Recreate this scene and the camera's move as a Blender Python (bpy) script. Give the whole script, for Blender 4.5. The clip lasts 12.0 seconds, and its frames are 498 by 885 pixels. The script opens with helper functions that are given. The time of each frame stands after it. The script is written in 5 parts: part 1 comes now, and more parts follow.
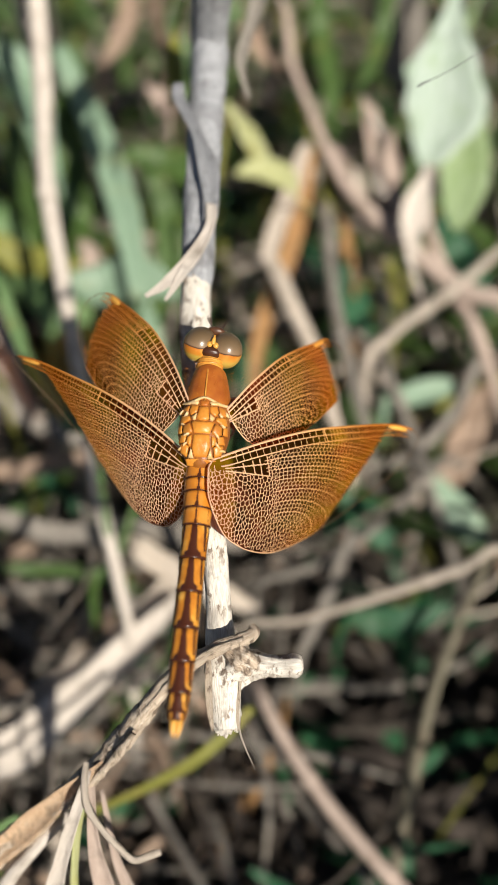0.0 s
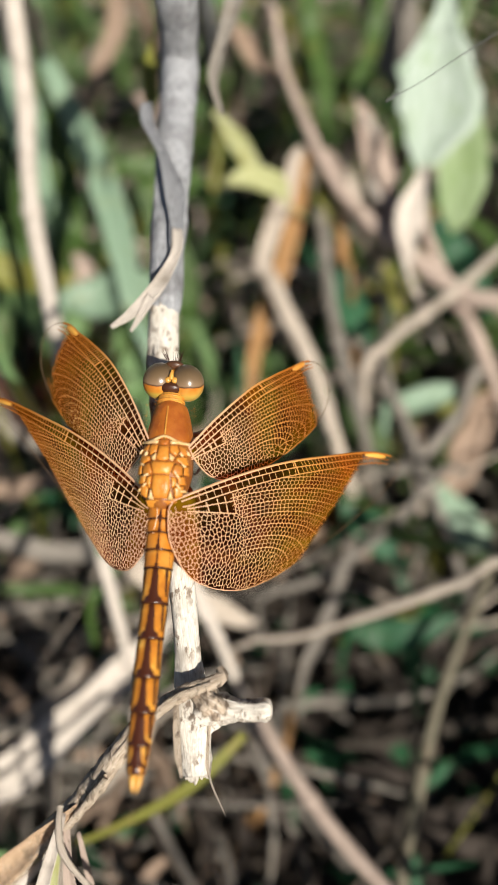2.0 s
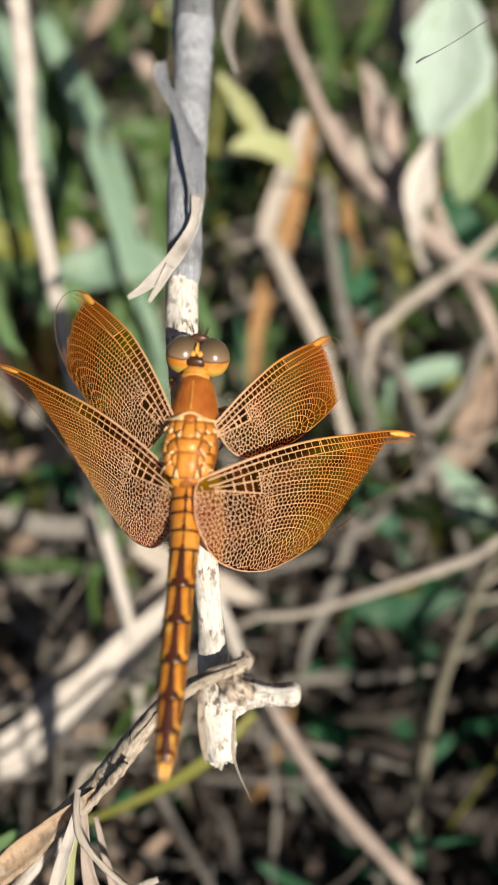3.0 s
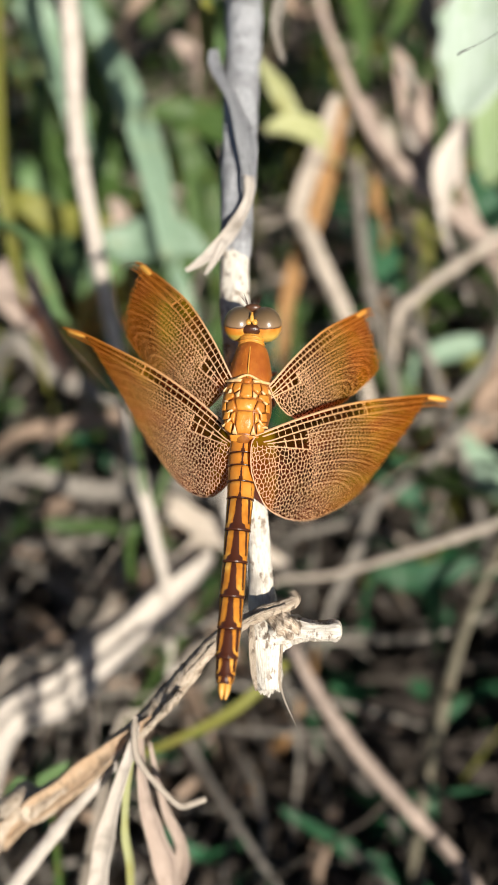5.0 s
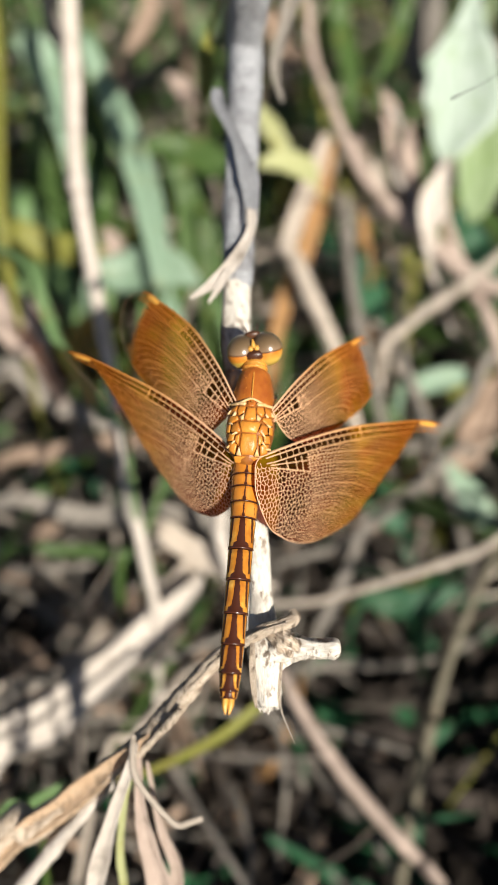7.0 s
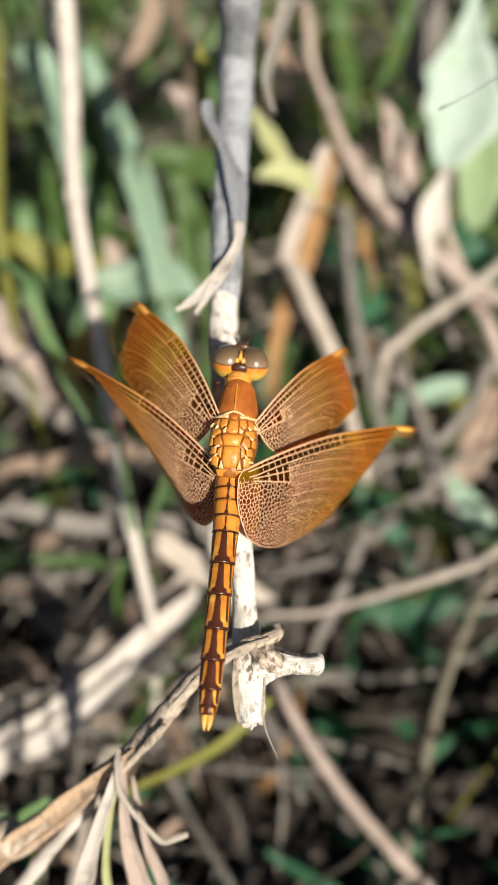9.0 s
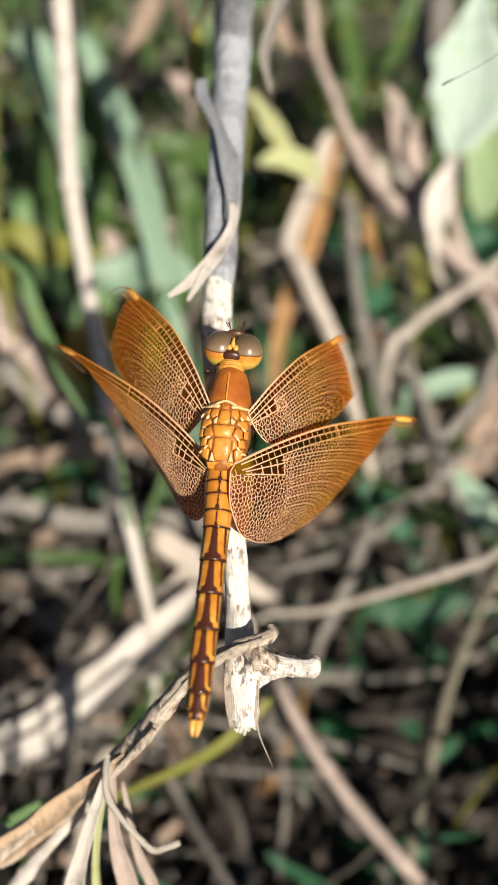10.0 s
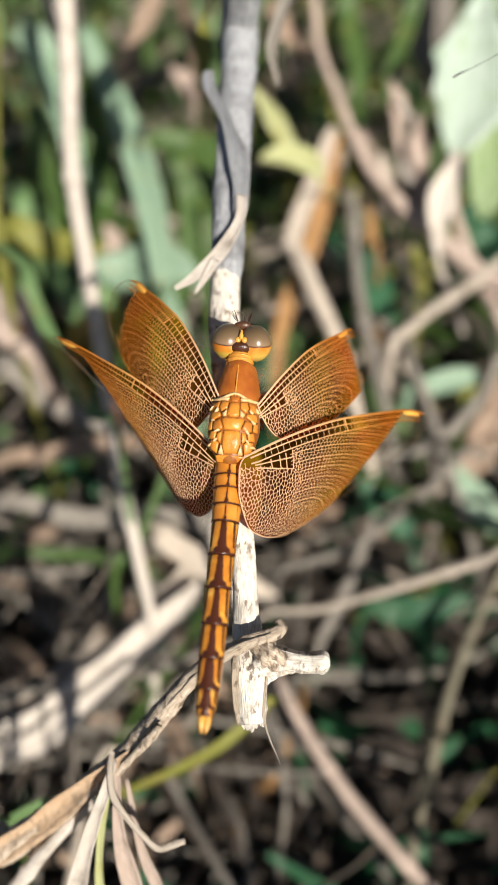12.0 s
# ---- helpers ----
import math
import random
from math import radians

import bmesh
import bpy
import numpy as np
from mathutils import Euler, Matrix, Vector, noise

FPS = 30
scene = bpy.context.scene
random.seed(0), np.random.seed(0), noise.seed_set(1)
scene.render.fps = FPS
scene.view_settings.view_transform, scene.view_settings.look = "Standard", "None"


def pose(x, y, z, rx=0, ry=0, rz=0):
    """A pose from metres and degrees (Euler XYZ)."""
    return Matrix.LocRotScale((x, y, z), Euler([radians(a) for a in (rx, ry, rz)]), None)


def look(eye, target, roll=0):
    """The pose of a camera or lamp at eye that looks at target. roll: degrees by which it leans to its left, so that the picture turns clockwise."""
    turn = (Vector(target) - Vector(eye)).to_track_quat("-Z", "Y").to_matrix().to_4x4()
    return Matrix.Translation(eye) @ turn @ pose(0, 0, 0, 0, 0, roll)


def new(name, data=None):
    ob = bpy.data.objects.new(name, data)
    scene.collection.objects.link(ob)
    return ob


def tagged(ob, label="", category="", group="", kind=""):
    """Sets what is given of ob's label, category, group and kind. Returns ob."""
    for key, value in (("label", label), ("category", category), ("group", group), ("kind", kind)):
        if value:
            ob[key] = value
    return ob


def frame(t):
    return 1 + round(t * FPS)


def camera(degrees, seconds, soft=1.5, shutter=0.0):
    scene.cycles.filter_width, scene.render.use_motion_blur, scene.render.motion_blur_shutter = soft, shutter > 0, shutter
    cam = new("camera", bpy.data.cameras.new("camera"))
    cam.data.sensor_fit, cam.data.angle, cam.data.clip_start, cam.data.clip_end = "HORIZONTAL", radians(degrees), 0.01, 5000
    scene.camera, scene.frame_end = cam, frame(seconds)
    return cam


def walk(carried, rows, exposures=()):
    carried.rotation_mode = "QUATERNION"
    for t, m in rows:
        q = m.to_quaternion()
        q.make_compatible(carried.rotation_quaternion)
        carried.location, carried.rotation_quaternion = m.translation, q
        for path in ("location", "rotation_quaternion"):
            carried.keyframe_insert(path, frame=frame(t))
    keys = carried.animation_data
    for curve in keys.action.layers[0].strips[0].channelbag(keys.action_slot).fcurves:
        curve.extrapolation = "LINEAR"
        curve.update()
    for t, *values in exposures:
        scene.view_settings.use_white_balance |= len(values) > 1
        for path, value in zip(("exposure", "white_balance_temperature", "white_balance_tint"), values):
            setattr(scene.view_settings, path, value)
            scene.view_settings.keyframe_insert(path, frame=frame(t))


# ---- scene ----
# Handheld close view of a dragonfly on a broken dry stem. Lengths below are in centimetres, turned into metres by CM.
CM = 0.01
cam = camera(34.2, 12.0, soft=0.9)
cam.data.dof.use_dof = True
cam.data.dof.focus_distance = 8.5 * CM
cam.data.dof.aperture_fstop = 19.0
PATH = [
    (0, (0.0407, -0.0862, 19.9597), (-0.0270, 4.6571, 13.5180), 0.49),
    (0.5, (-0.3602, -0.1143, 20.0575), (-0.2232, 4.6588, 13.6388), 2.22),
    (1, (-0.4735, -0.0678, 20.0180), (-0.3229, 4.7263, 13.6154), 2.02),
    (1.5, (-0.3858, 0.1262, 19.8566), (-0.3758, 4.8937, 13.4323), 0.17),
    (2, (0.6623, 0.4409, 20.0138), (0.3484, 5.1211, 13.5333), -3.39),
    (2.5, (0.0867, 0.2857, 20.0659), (0.0538, 4.9598, 13.5735), -0.38),
    (3, (0.2208, 0.6476, 19.8076), (0.0653, 5.1040, 13.1656), -1.62),
    (3.5, (-0.2068, 0.4530, 19.9338), (-0.3778, 4.7930, 13.2155), -1.63),
    (3.7, (-0.2224, 0.5225, 19.9638), (-0.3421, 4.7139, 13.1507), -2.33),
    (5.3, (-0.1824, -0.0381, 20.4247), (-0.4554, 4.2573, 13.6812), -1.81),
    (5.5, (-0.2646, -0.0221, 20.2829), (-0.4539, 4.2873, 13.5455), -0.72),
    (6, (-0.4700, -0.1468, 20.1713), (-0.5298, 4.3202, 13.5349), 1.27),
    (6.5, (-0.5064, -0.2164, 20.3410), (-0.5746, 4.3144, 13.7481), 1.11),
    (7, (-0.4522, -0.2329, 20.5617), (-0.4996, 4.3139, 13.9795), 1.17),
    (7.2, (-0.2402, -0.2165, 20.5762), (-0.2693, 4.3475, 14.0059), 1.69),
    (8.8, (-0.0845, -0.1389, 20.5443), (-0.3256, 4.4138, 13.9705), -1.12),
    (9, (-0.1308, -0.1471, 20.5432), (-0.3044, 4.4628, 14.0072), -0.08),
    (9.5, (-0.2110, -0.0927, 20.3368), (-0.4066, 4.5356, 13.8145), -0.27),
    (10, (0.0363, 0.0616, 20.1611), (-0.2281, 4.6388, 13.6053), -1.08),
    (10.5, (0.2664, 0.0756, 20.0775), (-0.0838, 4.6365, 13.5143), -2.10),
    (11, (0.1688, 0.0692, 20.0689), (-0.1466, 4.6351, 13.5074), -1.73),
    (11.5, (0.0841, 0.0605, 20.0754), (-0.1919, 4.6357, 13.5187), -1.26),
    (12, (-0.1164, 0.0514, 20.0394), (-0.3266, 4.6349, 13.4859), -0.24),
]
walk(cam, [(t, look(Vector(eye) * CM, Vector(aim) * CM, lean)) for t, eye, aim, lean in PATH], [(0.0, 0.41), (3.5, 0.46), (6.0, 0.60), (12.0, 0.58)])

# ---- light: low warm sun from behind the camera, open sky ----
SUN_AZIMUTH, SUN_ELEVATION = 149.0, 40.0
world = bpy.data.worlds.new("sky")
scene.world = world
world.use_nodes = True
_sky = world.node_tree.nodes.new("ShaderNodeTexSky")
_sky.sky_type = "NISHITA"
_sky.sun_disc = False
_sky.sun_elevation = radians(SUN_ELEVATION)
_sky.sun_rotation = radians(SUN_AZIMUTH)
world.node_tree.links.new(_sky.outputs[0], world.node_tree.nodes["Background"].inputs["Color"])
world.node_tree.nodes["Background"].inputs["Strength"].default_value = 0.034
_lamp = bpy.data.lights.new("sun", "SUN")
_lamp.energy, _lamp.angle, _lamp.color = 5.0, radians(0.6), (1.0, 0.94, 0.84)
sun = new("sun", _lamp)
_az, _el = radians(SUN_AZIMUTH), radians(SUN_ELEVATION)
to_sun = Vector((math.sin(_az) * math.cos(_el), math.cos(_az) * math.cos(_el), math.sin(_el)))
sun.matrix_world = look(to_sun * 3.0, (0, 0, 0))


# ---- materials ----
def nodes_of(name):
    m = bpy.data.materials.new(name)
    m.use_nodes = True
    nt = m.node_tree
    return m, nt, nt.nodes["Principled BSDF"]


def link(nt, a, b):
    nt.links.new(a, b)


def coords(nt, scale=(1, 1, 1), kind="Object"):
    tc = nt.nodes.new("ShaderNodeTexCoord")
    mp = nt.nodes.new("ShaderNodeMapping")
    mp.inputs["Scale"].default_value = scale
    link(nt, tc.outputs[kind], mp.inputs["Vector"])
    return mp.outputs["Vector"]


def noise_tex(nt, vec, scale, detail=4.0, rough=0.6):
    n = nt.nodes.new("ShaderNodeTexNoise")
    n.inputs["Scale"].default_value = scale
    n.inputs["Detail"].default_value = detail
    n.inputs["Roughness"].default_value = rough
    link(nt, vec, n.inputs["Vector"])
    return n.outputs["Fac"]


def ramp(nt, fac, stops):
    r = nt.nodes.new("ShaderNodeValToRGB")
    e = r.color_ramp.elements
    while len(e) < len(stops):
        e.new(0.5)
    for i, (p, c) in enumerate(stops):
        e[i].position = p
        e[i].color = (*c, 1.0)
    link(nt, fac, r.inputs["Fac"])
    return r.outputs["Color"]


def mixc(nt, fac, a, b, how="MIX"):
    m = nt.nodes.new("ShaderNodeMix")
    m.data_type, m.blend_type = "RGBA", how
    if isinstance(fac, float):
        m.inputs["Factor"].default_value = fac
    else:
        link(nt, fac, m.inputs["Factor"])
    for s, v in ((m.inputs["A"], a), (m.inputs["B"], b)):
        if isinstance(v, tuple):
            s.default_value = (*v, 1.0)
        else:
            link(nt, v, s)
    return m.outputs["Result"]


def bump(nt, bsdf, height, strength, dist):
    b = nt.nodes.new("ShaderNodeBump")
    b.inputs["Strength"].default_value = strength
    b.inputs["Distance"].default_value = dist
    link(nt, height, b.inputs["Height"])
    link(nt, b.outputs["Normal"], bsdf.inputs["Normal"])


def fibre_mat(name, dark, mid, light, rough=0.75, along=40.0, translucent=0.0, stain=(0.16, 0.12, 0.08), spec=0.3, relief=0.6, varied=0.25, specks=0.35, flecks=0.0):
    """Plant fibre: streaks along the stem (uv v runs along it), blotches, grain."""
    m, nt, p = nodes_of(name)
    uv = coords(nt, (9.0, 0.7, 1.0), "UV")
    streak = noise_tex(nt, uv, along / 8.0, 6.0, 0.65)
    col = ramp(nt, streak, [(0.28, dark), (0.5, mid), (0.74, light)])
    blot = noise_tex(nt, coords(nt), 140.0, 3.0)
    mask = ramp(nt, blot, [(0.55, (0, 0, 0)), (0.72, (1, 1, 1))])
    col = mixc(nt, mask, col, mixc(nt, 0.55, col, stain))
    speck = ramp(nt, noise_tex(nt, coords(nt, (14.0, 2.2, 1.0), "UV"), 3.0, 5.0, 0.7), [(0.60, (0, 0, 0)), (0.68, (1, 1, 1))])
    col = mixc(nt, mixc(nt, 1.0, speck, (specks,) * 3, "MULTIPLY"), col, stain)
    relief_from = streak
    if flecks:
        fine = noise_tex(nt, coords(nt, (1.0, 0.45, 0.6)), 1500.0, 3.0, 0.6)
        where = noise_tex(nt, coords(nt), 260.0, 3.0, 0.6)
        fleck = mixc(nt, 1.0, ramp(nt, fine, [(0.52, (0, 0, 0)), (0.60, (1, 1, 1))]), ramp(nt, where, [(0.40, (0.12, 0.12, 0.12)), (0.58, (1, 1, 1))]), "MULTIPLY")
        col = mixc(nt, mixc(nt, 1.0, fleck, (flecks,) * 3, "MULTIPLY"), col, stain)
        relief_from = mixc(nt, 0.5, streak, fine)
    info = nt.nodes.new("ShaderNodeObjectInfo")
    vary = ramp(nt, info.outputs["Random"], [(0.0, (1 - varied,) * 3), (1.0, (1.0, 1.0, 1.0))])
    col = mixc(nt, 1.0, col, vary, "MULTIPLY")
    link(nt, col, p.inputs["Base Color"])
    p.inputs["Roughness"].default_value = rough
    p.inputs["Specular IOR Level"].default_value = spec
    bump(nt, p, relief_from, relief, 0.0006)
    if translucent:
        tr = nt.nodes.new("ShaderNodeBsdfTranslucent")
        link(nt, col, tr.inputs["Color"])
        mx = nt.nodes.new("ShaderNodeMixShader")
        mx.inputs[0].default_value = translucent
        link(nt, p.outputs[0], mx.inputs[1])
        link(nt, tr.outputs[0], mx.inputs[2])
        link(nt, mx.outputs[0], nt.nodes["Material Output"].inputs["Surface"])
    return m


STRAW = fibre_mat("pale_straw", (0.36, 0.28, 0.21), (0.60, 0.51, 0.42), (0.76, 0.68, 0.59), translucent=0.12, varied=0.2)
BLEACHED = fibre_mat("bleached_straw", (0.46, 0.38, 0.31), (0.70, 0.62, 0.54), (0.85, 0.79, 0.72), translucent=0.12, varied=0.1)
PEACH = fibre_mat("peach_sheath", (0.34, 0.20, 0.11), (0.56, 0.39, 0.25), (0.74, 0.60, 0.47), translucent=0.1, varied=0.1, specks=0.7, flecks=0.5)
STRAW_WARM = fibre_mat("warm_straw", (0.30, 0.15, 0.06), (0.50, 0.27, 0.11), (0.62, 0.40, 0.20), translucent=0.15)
STRAW_GREY = fibre_mat("grey_straw", (0.15, 0.13, 0.11), (0.28, 0.25, 0.215), (0.44, 0.40, 0.35), varied=0.4)
STRAW_OLIVE = fibre_mat("olive_straw", (0.10, 0.09, 0.06), (0.19, 0.17, 0.12), (0.29, 0.26, 0.19))
WOOD = fibre_mat("stripped_wood", (0.48, 0.40, 0.31), (0.76, 0.70, 0.61), (0.89, 0.86, 0.79), rough=0.75, along=60, relief=0.7, varied=0.02, stain=(0.17, 0.11, 0.07), specks=0.30, flecks=0.85)
GREY_BARK = fibre_mat("grey_bark", (0.20, 0.205, 0.22), (0.42, 0.425, 0.445), (0.64, 0.64, 0.65), rough=0.8, along=80, relief=1.0, varied=0.02, stain=(0.12, 0.11, 0.11), flecks=0.35)
BARK = fibre_mat("dry_bark", (0.20, 0.13, 0.085), (0.55, 0.44, 0.33), (0.82, 0.74, 0.63), rough=0.85, along=60, relief=0.8, varied=0.02, stain=(0.10, 0.065, 0.045), specks=0.8, flecks=0.8)
GREEN = fibre_mat("green_blade", (0.03, 0.065, 0.015), (0.070, 0.135, 0.028), (0.15, 0.24, 0.06), rough=0.5, along=26, translucent=0.3, stain=(0.20, 0.19, 0.05), spec=0.5, relief=0.25)
GREEN_PALE = fibre_mat("pale_green_blade", (0.16, 0.27, 0.17), (0.28, 0.41, 0.28), (0.42, 0.55, 0.42), rough=0.45, along=26, translucent=0.25, stain=(0.30, 0.32, 0.14), spec=0.5, relief=0.25)
GREEN_DEEP = fibre_mat("deep_green_leaf", (0.01, 0.06, 0.025), (0.025, 0.12, 0.05), (0.06, 0.19, 0.08), rough=0.5, along=20, translucent=0.25, stain=(0.05, 0.10, 0.03), spec=0.45, relief=0.25)
YELLOW_GREEN = fibre_mat("yellow_green_blade", (0.14, 0.14, 0.025), (0.25, 0.25, 0.05), (0.38, 0.37, 0.12), rough=0.5, along=26, translucent=0.3, stain=(0.32, 0.24, 0.08), relief=0.25)
LEMON = fibre_mat("withering_leaf", (0.34, 0.34, 0.10), (0.52, 0.53, 0.26), (0.64, 0.66, 0.44), rough=0.5, along=20, translucent=0.25, stain=(0.40, 0.36, 0.08), relief=0.25)
SILVER = fibre_mat("silvery_leaf", (0.30, 0.42, 0.26), (0.48, 0.57, 0.48), (0.68, 0.75, 0.68), rough=0.4, along=16, translucent=0.2, stain=(0.26, 0.38, 0.11), spec=0.6, relief=0.5)
SILVER_GREEN = fibre_mat("green_silvery_leaf", (0.24, 0.38, 0.12), (0.39, 0.51, 0.26), (0.58, 0.68, 0.46), rough=0.4, along=16, translucent=0.25, stain=(0.24, 0.36, 0.09), spec=0.6, relief=0.5)
PINK_STRAW = fibre_mat("pinkish_straw", (0.36, 0.26, 0.21), (0.57, 0.445, 0.37), (0.73, 0.61, 0.53), translucent=0.12, varied=0.2)
MEADOW = fibre_mat("meadow_blade", (0.10, 0.19, 0.07), (0.17, 0.29, 0.11), (0.26, 0.39, 0.17), rough=0.5, along=26, translucent=0.3, stain=(0.26, 0.26, 0.09), spec=0.5, relief=0.25)
DRY_LEAF = fibre_mat("dry_leaf", (0.24, 0.16, 0.11), (0.42, 0.30, 0.22), (0.58, 0.46, 0.36), along=16, translucent=0.2, stain=(0.12, 0.07, 0.04))
# these two are darkened to paint the deep shade over the low litter
SHADED_STRAW = fibre_mat("shaded_straw", (0.024, 0.020, 0.016), (0.058, 0.048, 0.038), (0.13, 0.105, 0.085), along=30, varied=0.5)
SHADED_LITTER = fibre_mat("dark_litter", (0.016, 0.012, 0.010), (0.04, 0.031, 0.025), (0.09, 0.07, 0.056), along=16, varied=0.5)
AWN = fibre_mat("dark_awn", (0.08, 0.08, 0.08), (0.18, 0.18, 0.18), (0.34, 0.34, 0.34))


def soil_mat():
    m, nt, p = nodes_of("dark_soil")
    v = coords(nt)
    a = noise_tex(nt, v, 30.0, 6.0)
    b = noise_tex(nt, v, 400.0, 4.0)
    col = mixc(nt, 0.5, ramp(nt, a, [(0.3, (0.018, 0.015, 0.012)), (0.7, (0.06, 0.045, 0.032))]), ramp(nt, b, [(0.35, (0.012, 0.01, 0.009)), (0.7, (0.08, 0.06, 0.045))]))
    link(nt, col, p.inputs["Base Color"])
    p.inputs["Roughness"].default_value = 0.95
    bump(nt, p, b, 0.8, 0.002)
    return m


SOIL = soil_mat()


def cuticle(name, base, dark, rough=0.38, scale=900.0, spec=0.45, gloss=0.10):
    m, nt, p = nodes_of(name)
    v = coords(nt)
    a = noise_tex(nt, v, scale * 0.35, 4.0)
    col = mixc(nt, ramp(nt, a, [(0.35, (0, 0, 0)), (0.7, (1, 1, 1))]), base, dark)
    link(nt, col, p.inputs["Base Color"])
    p.inputs["Roughness"].default_value = rough
    p.inputs["Specular IOR Level"].default_value = spec
    p.inputs["Coat Weight"].default_value = gloss
    p.inputs["Coat Roughness"].default_value = 0.25
    p.inputs["Subsurface Weight"].default_value = 0.0
    bump(nt, p, noise_tex(nt, v, scale * 1.6, 4.0), 0.4, 0.0003)
    return m


THORAX = cuticle("russet_cuticle", (0.52, 0.20, 0.026), (0.32, 0.09, 0.012))
SCLERITE = cuticle("orange_sclerite", (0.66, 0.27, 0.036), (0.46, 0.145, 0.016))
SHIELD = cuticle("mottled_shield", (0.50, 0.165, 0.02), (0.30, 0.075, 0.010), scale=700.0)
COLLAR = cuticle("amber_collar", (0.66, 0.32, 0.055), (0.40, 0.13, 0.018), scale=900.0)
HINGE = cuticle("cream_hinge", (0.72, 0.52, 0.28), (0.58, 0.33, 0.10), rough=0.35)
SKIN = cuticle("brown_joint_skin", (0.33, 0.115, 0.018), (0.19, 0.055, 0.010))
DARK_CUT = cuticle("dark_seam", (0.07, 0.022, 0.008), (0.035, 0.012, 0.006))
CREAM = cuticle("yellow_cuticle", (0.68, 0.38, 0.07), (0.50, 0.20, 0.03))
EYE_LOW = cuticle("orange_eye_rim", (0.70, 0.34, 0.045), (0.52, 0.19, 0.02), rough=0.3)


def eye_mat():
    """Compound eye: brown cap with a dark lower border, orange rear, olive towards the side."""
    m, nt, p = nodes_of("two_tone_eye")
    tc = nt.nodes.new("ShaderNodeTexCoord")
    at = nt.nodes.new("ShaderNodeVectorMath")
    at.operation = "DOT_PRODUCT"
    at.inputs[1].default_value = (0.0, 125.0, 105.0)
    link(nt, tc.outputs["Object"], at.inputs[0])
    wob = noise_tex(nt, coords(nt), 700.0, 3.0)
    add = nt.nodes.new("ShaderNodeMath")
    add.operation = "MULTIPLY_ADD"
    add.inputs[1].default_value = 0.05
    link(nt, wob, add.inputs[0])
    link(nt, at.outputs["Value"], add.inputs[2])
    col = ramp(nt, add.outputs[0], [(0.0, (0.44, 0.30, 0.05)), (0.05, (0.48, 0.19, 0.022)), (0.15, (0.50, 0.155, 0.016)), (0.168, (0.05, 0.025, 0.012)), (0.19, (0.23, 0.145, 0.080)), (0.30, (0.155, 0.100, 0.052)), (0.5, (0.085, 0.055, 0.026))])
    blot = ramp(nt, noise_tex(nt, coords(nt), 260.0, 3.0), [(0.42, (0, 0, 0)), (0.62, (1, 1, 1))])
    low = ramp(nt, add.outputs[0], [(0.14, (0.6, 0.6, 0.6)), (0.16, (0, 0, 0))])
    col = mixc(nt, mixc(nt, 1.0, blot, low, "MULTIPLY"), col, (0.66, 0.42, 0.09))
    link(nt, col, p.inputs["Base Color"])
    p.inputs["Roughness"].default_value = 0.28
    p.inputs["Coat Weight"].default_value = 0.35
    p.inputs["Coat Roughness"].default_value = 0.12
    bump(nt, p, noise_tex(nt, coords(nt), 5000.0, 2.0), 0.08, 0.0001)
    return m


EYE = eye_mat()
LEG = cuticle("brown_leg", (0.16, 0.06, 0.02), (0.07, 0.03, 0.015))


